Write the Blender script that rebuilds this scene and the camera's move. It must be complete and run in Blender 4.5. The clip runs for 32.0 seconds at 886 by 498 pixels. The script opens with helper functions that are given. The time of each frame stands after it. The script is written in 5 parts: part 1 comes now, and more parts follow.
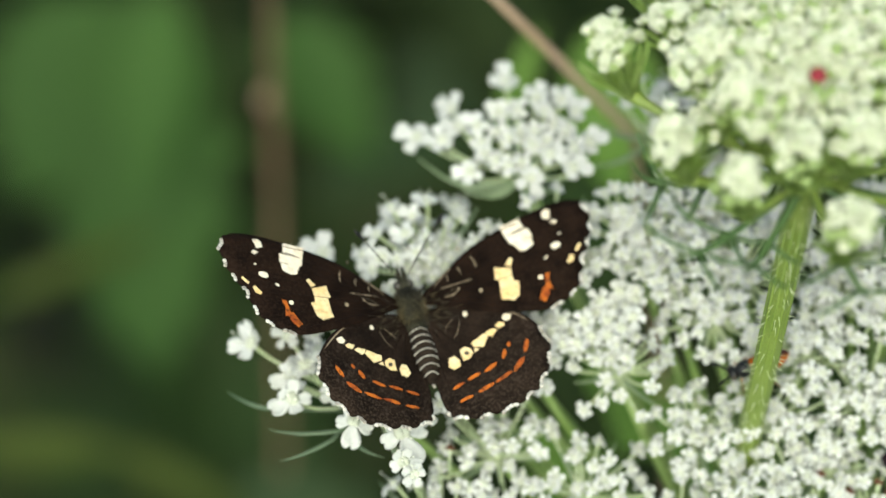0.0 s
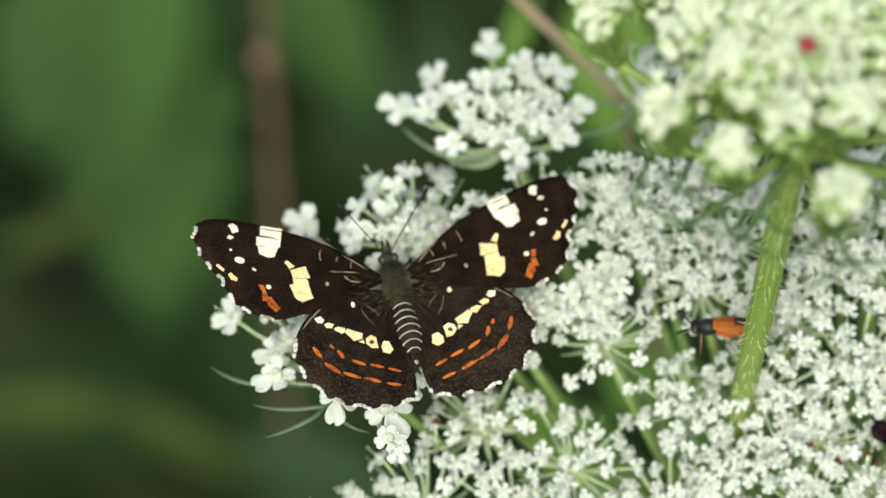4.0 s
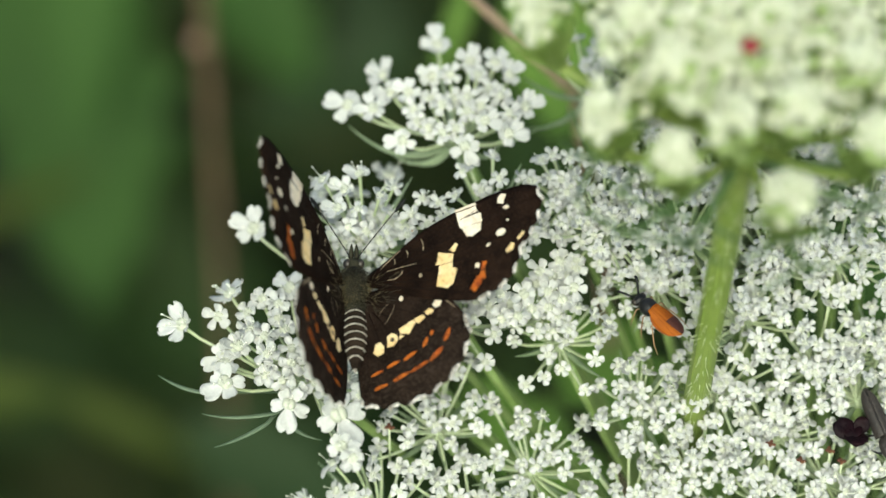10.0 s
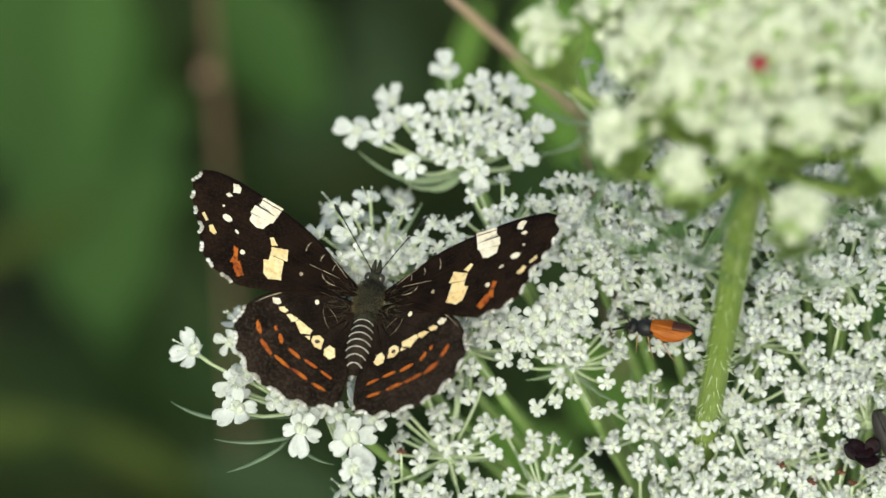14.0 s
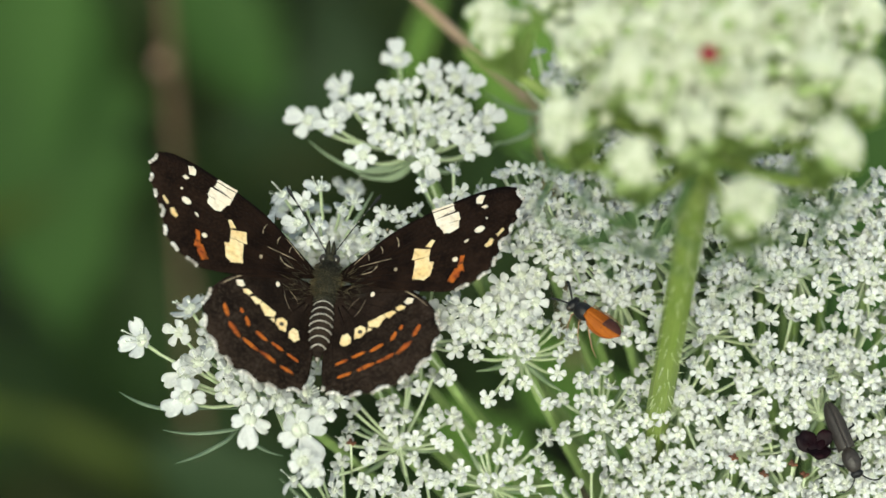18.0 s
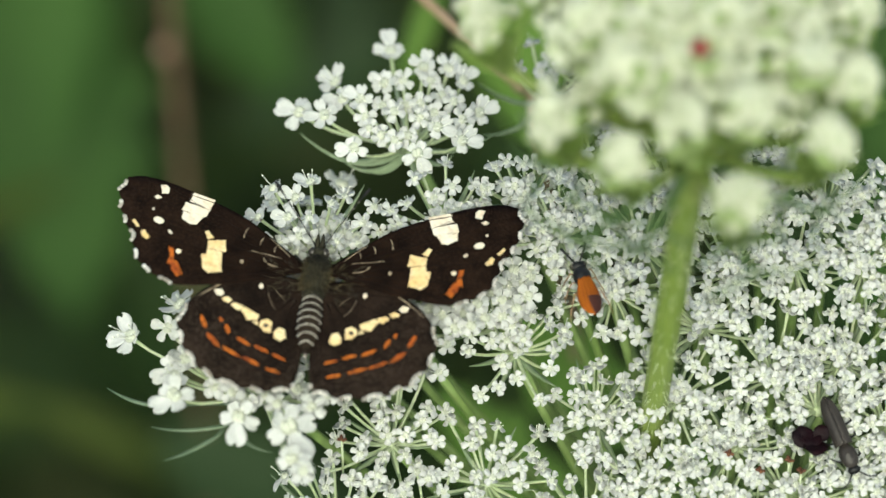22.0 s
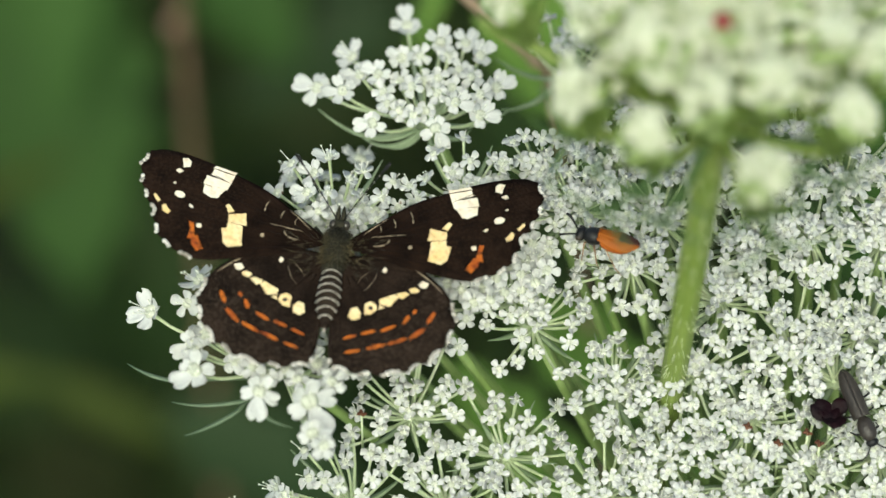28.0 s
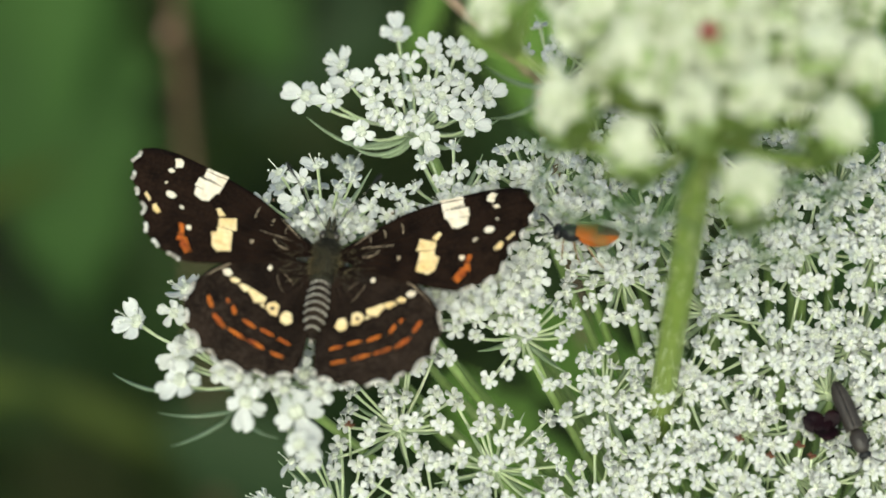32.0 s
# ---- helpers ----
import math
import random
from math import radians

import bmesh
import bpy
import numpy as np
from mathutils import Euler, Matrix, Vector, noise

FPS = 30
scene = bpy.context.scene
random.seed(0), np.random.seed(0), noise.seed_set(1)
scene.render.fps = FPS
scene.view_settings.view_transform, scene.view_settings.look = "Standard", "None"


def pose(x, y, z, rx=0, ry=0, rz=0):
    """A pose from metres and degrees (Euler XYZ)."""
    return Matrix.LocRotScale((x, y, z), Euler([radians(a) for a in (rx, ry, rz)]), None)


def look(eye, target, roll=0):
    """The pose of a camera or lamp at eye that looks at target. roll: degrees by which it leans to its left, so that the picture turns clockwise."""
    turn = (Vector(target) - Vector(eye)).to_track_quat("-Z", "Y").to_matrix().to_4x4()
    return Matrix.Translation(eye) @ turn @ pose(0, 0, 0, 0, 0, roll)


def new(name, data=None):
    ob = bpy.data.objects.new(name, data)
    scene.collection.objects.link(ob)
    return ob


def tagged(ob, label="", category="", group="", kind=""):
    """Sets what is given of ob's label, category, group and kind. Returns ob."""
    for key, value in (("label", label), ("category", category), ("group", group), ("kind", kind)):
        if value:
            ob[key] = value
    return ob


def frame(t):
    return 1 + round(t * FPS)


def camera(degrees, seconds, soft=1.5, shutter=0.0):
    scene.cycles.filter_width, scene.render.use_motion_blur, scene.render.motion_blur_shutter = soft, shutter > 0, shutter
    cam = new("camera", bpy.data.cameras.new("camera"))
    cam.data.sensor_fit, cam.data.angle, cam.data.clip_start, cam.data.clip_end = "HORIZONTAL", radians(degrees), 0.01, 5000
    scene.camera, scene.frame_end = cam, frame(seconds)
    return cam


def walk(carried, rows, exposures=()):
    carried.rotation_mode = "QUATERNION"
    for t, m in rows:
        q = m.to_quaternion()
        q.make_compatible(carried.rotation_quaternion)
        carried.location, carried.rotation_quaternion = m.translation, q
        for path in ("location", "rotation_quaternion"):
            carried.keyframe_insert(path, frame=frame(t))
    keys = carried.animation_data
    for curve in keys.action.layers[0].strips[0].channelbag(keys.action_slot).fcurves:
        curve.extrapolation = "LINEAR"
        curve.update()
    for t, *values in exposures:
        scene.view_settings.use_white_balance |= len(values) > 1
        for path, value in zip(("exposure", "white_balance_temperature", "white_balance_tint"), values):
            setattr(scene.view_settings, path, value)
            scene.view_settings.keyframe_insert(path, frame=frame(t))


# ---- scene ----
MM = 0.001
CAMERA = (
    (0.0, -0.00574, -0.27353, 0.31027, 41.560, -0.733, 1.801), (0.5, -0.00094, -0.27257, 0.31106, 41.218, 0.141, 1.999),
    (1.0, -0.00254, -0.27101, 0.31034, 41.060, 0.110, 1.998), (1.5, -0.00215, -0.27002, 0.30896, 41.005, 0.141, 1.902),
    (2.0, -0.00076, -0.26844, 0.30929, 40.825, 0.125, 2.052), (2.5, -0.00059, -0.26666, 0.30913, 40.712, 0.018, 2.001),
    (3.0, 0.00023, -0.26724, 0.30982, 40.664, 0.081, 1.998), (3.5, -0.00011, -0.26807, 0.31125, 40.606, 0.074, 1.823),
    (5.5, -0.00362, -0.26360, 0.30866, 40.023, -0.402, 1.627), (6.0, -0.00233, -0.26325, 0.30797, 39.887, -0.158, 1.321),
    (6.5, -0.00135, -0.26177, 0.30869, 39.676, 0.012, 1.265), (7.0, -0.00319, -0.26109, 0.30826, 39.659, -0.025, 1.264),
    (7.5, -0.00568, -0.26054, 0.30907, 39.652, -0.264, 0.913), (8.0, -0.00491, -0.25816, 0.31078, 39.455, 0.153, 0.837),
    (8.5, -0.00729, -0.25466, 0.31174, 39.244, -0.065, 0.608), (9.0, -0.00597, -0.25383, 0.31090, 39.292, 0.221, 0.602),
    (9.5, -0.00563, -0.25717, 0.30938, 39.526, -0.093, 0.442), (10.0, -0.00353, -0.25765, 0.30841, 39.665, -0.165, 0.329),
    (10.5, -0.00186, -0.25664, 0.30829, 39.540, -0.084, 0.375), (11.0, -0.00032, -0.25854, 0.30767, 39.653, -0.146, 0.519),
    (11.5, 0.00202, -0.25746, 0.30725, 39.676, 0.244, 0.706), (12.0, -0.00223, -0.25841, 0.30723, 39.837, -0.177, 0.418),
    (12.5, -0.00191, -0.25921, 0.30740, 39.983, -0.040, 0.588), (13.0, -0.00145, -0.26035, 0.30771, 40.340, 0.137, 0.527),
    (13.5, -0.00448, -0.26075, 0.30778, 40.344, -0.191, 0.262), (14.0, -0.00363, -0.25983, 0.30803, 40.275, 0.173, 0.124),
    (14.5, -0.00481, -0.25820, 0.30916, 40.148, 0.064, -0.152), (16.5, -0.00502, -0.25919, 0.30753, 40.188, -0.450, 0.002),
    (17.0, -0.00252, -0.25982, 0.30762, 40.169, -0.179, 0.075), (17.5, -0.00318, -0.25951, 0.30714, 40.134, -0.237, -0.005),
    (18.0, -0.00205, -0.25834, 0.30661, 40.111, -0.236, -0.078), (18.5, -0.00096, -0.25732, 0.30621, 40.032, -0.085, 0.038),
    (19.0, 0.00016, -0.25722, 0.30630, 40.023, 0.022, 0.010), (19.5, -0.00102, -0.25749, 0.30472, 40.152, -0.012, 0.110),
    (20.0, -0.00103, -0.25786, 0.30521, 40.010, 0.043, 0.148), (20.5, -0.00073, -0.25666, 0.30574, 39.758, 0.060, -0.052),
    (21.0, 0.00138, -0.25463, 0.30623, 39.582, 0.335, 0.185), (21.5, 0.00239, -0.25431, 0.30494, 39.640, 0.349, 0.022),
    (22.0, 0.00272, -0.25371, 0.30419, 39.736, 0.292, 0.201), (22.5, 0.00200, -0.25309, 0.30361, 39.707, 0.246, 0.356),
    (23.0, 0.00249, -0.25388, 0.30366, 39.651, 0.280, 0.310), (23.5, 0.00292, -0.25338, 0.30391, 39.556, 0.387, 0.424),
    (24.0, 0.00294, -0.25199, 0.30499, 39.362, 0.423, 0.291), (24.5, 0.00408, -0.25164, 0.30426, 39.506, 0.400, 0.368),
    (25.0, 0.00523, -0.25158, 0.30364, 39.573, 0.550, 0.509), (25.5, 0.00269, -0.25174, 0.30321, 39.562, 0.412, 0.390),
    (26.0, 0.00150, -0.25302, 0.30393, 39.467, 0.306, 0.214), (26.5, 0.00160, -0.25318, 0.30533, 39.229, 0.456, 0.143),
    (28.5, -0.00098, -0.25437, 0.30503, 39.398, 0.187, -0.113), (29.0, 0.00058, -0.25326, 0.30472, 39.415, 0.283, -0.044),
    (29.5, 0.00183, -0.25236, 0.30469, 39.308, 0.369, 0.157), (30.0, 0.00035, -0.25192, 0.30447, 39.326, 0.217, 0.117),
    (30.5, 0.00089, -0.25226, 0.30454, 39.295, 0.398, 0.204), (31.0, 0.00038, -0.25249, 0.30357, 39.372, 0.422, 0.081),
    (31.5, 0.00218, -0.25183, 0.30315, 39.370, 0.457, 0.007), (32.0, 0.00190, -0.25179, 0.30248, 39.465, 0.333, 0.136))
EXPOSURE, WARMTH, TINT = 0.655, 6600.0, -9.0
cam = camera(12.0, 32.0)
cam.data.dof.use_dof = True
cam.data.dof.focus_distance = 0.3917
cam.data.dof.aperture_fstop = 13.2
walk(cam, [(r[0], pose(*r[1:])) for r in CAMERA], [(t, EXPOSURE + e, WARMTH, TINT) for t, e in ((0.0, 0.19), (3.0, 0.18), (7.0, 0.18), (10.0, 0.12), (13.0, 0.05), (18.0, 0.03), (26.0, 0.02), (32.0, 0.0))])

# ---- daylight: bright overcast sky, broad soft sun ----
SUN_ELEVATION, SUN_TURN = 50.0, 184.0
world = bpy.data.worlds.new("overcast_sky")
scene.world = world
world.use_nodes = True
wn = world.node_tree
sky = wn.nodes.new("ShaderNodeTexSky")
sky.sky_type = "NISHITA"
sky.sun_disc = False
sky.air_density, sky.dust_density, sky.ozone_density = 0.7, 4.0, 0.3
sky.sun_elevation = radians(SUN_ELEVATION)
sky.sun_rotation = radians(SUN_TURN)
wn.links.new(sky.outputs["Color"], wn.nodes["Background"].inputs["Color"])
wn.nodes["Background"].inputs["Strength"].default_value = 0.15
sun_data = bpy.data.lights.new("sun", "SUN")
sun_data.energy = 1.45
sun_data.angle = radians(28)
sun_data.color = (1.0, 0.96, 0.9)
sun = new("sun", sun_data)
a, e = radians(SUN_TURN), radians(SUN_ELEVATION)
sun.matrix_world = look((math.sin(a) * math.cos(e), math.cos(a) * math.cos(e), math.sin(e)), (0, 0, 0))


# ---- materials ----
def material(name, colour, rough=0.6, spots=None, scale=900.0, amount=0.35, bump=0.25, through_light=0.0, sheen=0.0,
             vary=0.0, coat=0.0, through_colour=None, detail_scale=None, gloss=0.5, speckle=0.17, dust=None, flecks=None):
    """A procedural surface: base colour, a second colour in patches, fine grain, relief, and light that shines through."""
    m = bpy.data.materials.new(name)
    m.use_nodes = True
    n, l = m.node_tree.nodes, m.node_tree.links
    shader = n["Principled BSDF"]
    shader.inputs["Roughness"].default_value = rough
    shader.inputs["Specular IOR Level"].default_value = gloss
    shader.inputs["Sheen Weight"].default_value = sheen
    shader.inputs["Coat Weight"].default_value = coat
    where = n.new("ShaderNodeTexCoord")
    coarse, fine = n.new("ShaderNodeTexNoise"), n.new("ShaderNodeTexNoise")
    coarse.inputs["Scale"].default_value = scale
    coarse.inputs["Detail"].default_value = 4
    fine.inputs["Scale"].default_value = detail_scale or scale * 7
    fine.inputs["Detail"].default_value = 3
    for t in (coarse, fine):
        l.new(where.outputs["Object"], t.inputs["Vector"])
    ramp = n.new("ShaderNodeValToRGB")
    ramp.color_ramp.elements[0].position, ramp.color_ramp.elements[1].position = 0.38, 0.66
    l.new(coarse.outputs["Fac"], ramp.inputs["Fac"])
    mix = n.new("ShaderNodeMix")
    mix.data_type = "RGBA"
    second = spots or tuple(c * (1 - amount) for c in colour)
    mix.inputs["A"].default_value, mix.inputs["B"].default_value = (*colour, 1), (*second, 1)
    l.new(ramp.outputs["Color"], mix.inputs["Factor"])
    grain = n.new("ShaderNodeMapRange")
    grain.inputs["To Min"].default_value, grain.inputs["To Max"].default_value = 1 - speckle, 1 + speckle
    l.new(fine.outputs["Fac"], grain.inputs["Value"])
    tone = n.new("ShaderNodeMix")
    tone.data_type, tone.blend_type = "RGBA", "MULTIPLY"
    tone.inputs["Factor"].default_value = 1.0
    l.new(mix.outputs["Result"], tone.inputs["A"])
    l.new(grain.outputs["Result"], tone.inputs["B"])
    colour_out = tone.outputs["Result"]
    if dust:
        # pale scales strewn over the blade, thicker towards its margin
        specks, cut, reach, toward, much = (n.new(k) for k in ("ShaderNodeTexNoise", "ShaderNodeMapRange", "ShaderNodeVectorMath", "ShaderNodeMapRange", "ShaderNodeMath"))
        specks.inputs["Scale"].default_value, specks.inputs["Detail"].default_value = 3800, 4
        reach.operation, much.operation = "LENGTH", "MULTIPLY"
        for node, lo, hi, to_lo, to_hi in ((cut, 0.47, 0.70, 0.0, 1.0), (toward, 5.0 * MM, 10.5 * MM, 0.16, 0.8)):
            for key, value in (("From Min", lo), ("From Max", hi), ("To Min", to_lo), ("To Max", to_hi)):
                node.inputs[key].default_value = value
        l.new(where.outputs["Object"], specks.inputs["Vector"])
        l.new(where.outputs["Object"], reach.inputs[0])
        l.new(specks.outputs["Fac"], cut.inputs["Value"])
        l.new(reach.outputs["Value"], toward.inputs["Value"])
        l.new(cut.outputs["Result"], much.inputs[0])
        l.new(toward.outputs["Result"], much.inputs[1])
        strewn = n.new("ShaderNodeMix")
        strewn.data_type = "RGBA"
        strewn.inputs["B"].default_value = (*dust, 1)
        l.new(much.outputs["Value"], strewn.inputs["Factor"])
        l.new(colour_out, strewn.inputs["A"])
        colour_out = strewn.outputs["Result"]
    if flecks:
        # single dark scales among the coloured ones
        strewn_at, part_of, over = n.new("ShaderNodeTexNoise"), n.new("ShaderNodeMapRange"), n.new("ShaderNodeMix")
        strewn_at.inputs["Scale"].default_value, strewn_at.inputs["Detail"].default_value = 2600, 5
        over.data_type = "RGBA"
        over.inputs["B"].default_value = (*flecks[:3], 1)
        for key, value in (("From Min", 0.50), ("From Max", 0.66), ("To Max", flecks[3])):
            part_of.inputs[key].default_value = value
        l.new(where.outputs["Object"], strewn_at.inputs["Vector"])
        l.new(strewn_at.outputs["Fac"], part_of.inputs["Value"])
        l.new(part_of.outputs["Result"], over.inputs["Factor"])
        l.new(colour_out, over.inputs["A"])
        colour_out = over.outputs["Result"]
    if vary:
        info, shade = n.new("ShaderNodeObjectInfo"), n.new("ShaderNodeMapRange")
        shade.inputs["To Min"].default_value, shade.inputs["To Max"].default_value = 1 - vary, 1 + vary * 0.4
        l.new(info.outputs["Random"], shade.inputs["Value"])
        each = n.new("ShaderNodeMix")
        each.data_type, each.blend_type = "RGBA", "MULTIPLY"
        each.inputs["Factor"].default_value = 1.0
        l.new(colour_out, each.inputs["A"])
        l.new(shade.outputs["Result"], each.inputs["B"])
        colour_out = each.outputs["Result"]
    l.new(colour_out, shader.inputs["Base Color"])
    if bump:
        relief = n.new("ShaderNodeBump")
        relief.inputs["Strength"].default_value = bump
        relief.inputs["Distance"].default_value = 0.15 * MM
        l.new(fine.outputs["Fac"], relief.inputs["Height"])
        l.new(relief.outputs["Normal"], shader.inputs["Normal"])
    if through_light:
        glow, both = n.new("ShaderNodeBsdfTranslucent"), n.new("ShaderNodeMixShader")
        if through_colour:
            glow.inputs["Color"].default_value = (*through_colour, 1)
        else:
            l.new(colour_out, glow.inputs["Color"])
        both.inputs["Fac"].default_value = through_light
        l.new(shader.outputs["BSDF"], both.inputs[1])
        l.new(glow.outputs["BSDF"], both.inputs[2])
        l.new(both.outputs["Shader"], n["Material Output"].inputs["Surface"])
    return m


PETAL = material("white_petal", (0.605, 0.613, 0.60), 0.6, (0.555, 0.572, 0.545), 700, through_light=0.2, bump=0.35, vary=0.08, gloss=0.2)
CENTRE = material("floret_centre", (0.50, 0.525, 0.42), 0.5, (0.57, 0.59, 0.49), 1500, through_light=0.15)
STAMEN = material("pale_stamen", (0.80, 0.82, 0.72), 0.6, scale=900, amount=0.1, bump=0)
PEDICEL = material("pale_green_stalk", (0.52, 0.61, 0.36), 0.5, (0.62, 0.69, 0.48), 300, through_light=0.2, bump=0.15)
RAY = material("green_ray", (0.20, 0.30, 0.085), 0.5, (0.28, 0.38, 0.14), 260, through_light=0.08, bump=0.2)
STEM = material("green_stem", (0.135, 0.195, 0.033), 0.5, (0.19, 0.25, 0.06), 190, bump=0.35, detail_scale=2400)
HAIR = material("pale_hair", (0.62, 0.68, 0.45), 0.5, scale=900, amount=0.1, bump=0, through_light=0.3)
BRACT = material("green_bract", (0.060, 0.115, 0.036), 0.5, (0.10, 0.165, 0.06), 300, through_light=0.12)
HANGING_BRACT = material("dull_green_bract", (0.095, 0.140, 0.080), 0.5, (0.14, 0.19, 0.12), 300, through_light=0.15)
PALE_BRACT = material("grey_green_bract", (0.20, 0.27, 0.15), 0.5, (0.28, 0.35, 0.22), 300, through_light=0.2)
BUD = material("cream_bud", (0.64, 0.68, 0.50), 0.6, (0.76, 0.78, 0.66), 500, through_light=0.25, vary=0.07)
GREEN_BUD = material("greenish_bud", (0.30, 0.40, 0.14), 0.6, (0.42, 0.52, 0.24), 500, through_light=0.25, vary=0.07)
INVOLUCEL = material("fresh_green_bract", (0.21, 0.32, 0.065), 0.5, (0.34, 0.46, 0.15), 350, through_light=0.4)
RED_FLORET = material("dark_red_floret", (0.28, 0.012, 0.03), 0.5, (0.16, 0.006, 0.016), 900, through_light=0.1)
MAROON = material("blackish_maroon_petal", (0.006, 0.003, 0.0045), 0.5, (0.011, 0.003, 0.0045), 500, bump=0.4, gloss=0.06)
RUST = material("rusty_withered_floret", (0.075, 0.022, 0.010), 0.7, (0.14, 0.055, 0.018), 1200)
WING = material("black_brown_wing_scales", (0.0046, 0.0026, 0.0019), 0.7, (0.0125, 0.0068, 0.0045), 420, bump=0.7, gloss=0.03,
                detail_scale=3600, speckle=0.6, dust=(0.022, 0.013, 0.009))
HINDWING = material("dusty_black_brown_wing_scales", (0.0060, 0.0038, 0.0029), 0.7, (0.0165, 0.0105, 0.0078), 300, bump=0.7, gloss=0.03,
                    detail_scale=3200, speckle=0.7, dust=(0.046, 0.033, 0.025))
WING_BASE = material("dusty_brown_scales", (0.055, 0.04, 0.025), 0.75, (0.03, 0.02, 0.014), 800, bump=0.5)
CREAM = material("cream_scales", (0.74, 0.59, 0.35), 0.75, (0.68, 0.47, 0.21), 420, bump=0.45, detail_scale=5200, gloss=0.15, flecks=(0.22, 0.10, 0.03, 0.38))
WHITE_SCALES = material("white_scales", (0.74, 0.66, 0.54), 0.75, (0.68, 0.57, 0.43), 700, bump=0.4, detail_scale=5200, gloss=0.15, flecks=(0.25, 0.15, 0.08, 0.35))
ORANGE = material("orange_scales", (0.42, 0.115, 0.014), 0.75, (0.24, 0.048, 0.009), 700, bump=0.45, detail_scale=5200, gloss=0.15, flecks=(0.03, 0.010, 0.005, 0.8))
TAN = material("tan_scales", (0.38, 0.30, 0.20), 0.75, (0.12, 0.085, 0.055), 1200, bump=0.4)
BODY = material("olive_grey_body", (0.026, 0.024, 0.014), 0.7, (0.012, 0.011, 0.007), 700, bump=0.6, gloss=0.15)
FUR = material("grey_olive_fur", (0.105, 0.080, 0.034), 0.7, (0.012, 0.011, 0.006), 500, bump=0)
ABDOMEN = material("black_abdomen", (0.012, 0.0085, 0.0065), 0.7, (0.024, 0.017, 0.012), 700, bump=0.6, gloss=0.04)
FRINGE = material("greyish_fringe", (0.62, 0.59, 0.54), 0.8, (0.25, 0.22, 0.18), 900, bump=0.4)
VEIN = material("dark_brown_vein", (0.009, 0.0055, 0.004), 0.7, (0.006, 0.0036, 0.0027), 700, bump=0.2, gloss=0.03)
PALE_RING = material("pale_ring_scales", (0.40, 0.37, 0.32), 0.7, (0.26, 0.235, 0.20), 900)
EYE = material("dark_eye", (0.03, 0.022, 0.014), 0.3, (0.015, 0.011, 0.008), 900, bump=0.1, coat=0.15)
BLACK = material("black_cuticle", (0.006, 0.006, 0.0065), 0.42, (0.012, 0.012, 0.013), 900, bump=0.3, gloss=0.25)
ORANGE_CUTICLE = material("orange_cuticle", (0.36, 0.088, 0.007), 0.45, (0.28, 0.064, 0.006), 600, bump=0.15, coat=0.05)
AMBER_WING = material("amber_wing", (0.40, 0.112, 0.010), 0.5, (0.30, 0.080, 0.009), 500, through_light=0.3, gloss=0.2)
SMOKY_WING = material("smoky_wing_tip", (0.085, 0.032, 0.024), 0.5, (0.06, 0.022, 0.018), 500, through_light=0.25, gloss=0.2)
TIBIA = material("pale_brown_leg", (0.30, 0.19, 0.10), 0.45, (0.2, 0.11, 0.05), 700, bump=0.1)
BEETLE = material("grey_brown_wing_case", (0.032, 0.026, 0.022), 0.45, (0.020, 0.016, 0.014), 420, bump=0.5, gloss=0.35,
                  detail_scale=3600)
SOIL = material("dark_soil", (0.035, 0.03, 0.018), 0.9, (0.02, 0.03, 0.012), 9, bump=0.3, detail_scale=120)
LEAF = material("green_leaf", (0.035, 0.082, 0.013), 0.6, (0.026, 0.063, 0.0105), 28, through_light=0.3, detail_scale=260, vary=0.2,
                through_colour=(0.055, 0.13, 0.014), gloss=0.15)
FRESH_LEAF = material("fresh_green_leaf", (0.13, 0.23, 0.04), 0.6, (0.09, 0.17, 0.03), 60, through_light=0.3, detail_scale=400, gloss=0.15)
DULL_LEAF = material("dull_grey_green_leaf", (0.022, 0.042, 0.014), 0.6, (0.016, 0.031, 0.010), 28, through_light=0.2, detail_scale=260, gloss=0.12)
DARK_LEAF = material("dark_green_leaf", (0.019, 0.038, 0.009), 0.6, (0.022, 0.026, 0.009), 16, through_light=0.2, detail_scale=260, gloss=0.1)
BLADE = material("yellow_green_blade", (0.047, 0.066, 0.011), 0.6, (0.036, 0.054, 0.009), 40, through_light=0.3, detail_scale=300, gloss=0.1)
DRY_STALK = material("dry_brown_stalk", (0.165, 0.110, 0.068), 0.8, (0.12, 0.08, 0.05), 120, bump=0.4, gloss=0.15)
TAN_STALK = material("dry_tan_stalk", (0.38, 0.27, 0.19), 0.75, (0.30, 0.20, 0.13), 120, bump=0.4)


# ---- building helpers; shapes are in millimetres and scaled on linking ----
def mesh_of(name, bm, mat, smooth=True):
    me = bpy.data.meshes.new(name)
    for v in bm.verts:
        v.co *= MM
    bm.normal_update()
    bm.to_mesh(me)
    bm.free()
    for m in (mat if isinstance(mat, (list, tuple)) else (mat,)):
        me.materials.append(m)
    if smooth:
        for p in me.polygons:
            p.use_smooth = True
    return me


def part(name, bm, mat, parent, label="", smooth=True):
    ob = new(name, mesh_of(name, bm, mat, smooth))
    ob.parent = parent
    return tagged(ob, label)


def piece(name, mesh, parent, m):
    ob = new(name, mesh)
    ob.parent = parent
    ob.matrix_local = m
    return ob


def thing(name, label, category, at=(0, 0, 0), group=""):
    ob = new(name)
    ob.empty_display_size = 0.002
    ob.location = Vector(at) * MM
    return tagged(ob, label, category, group)


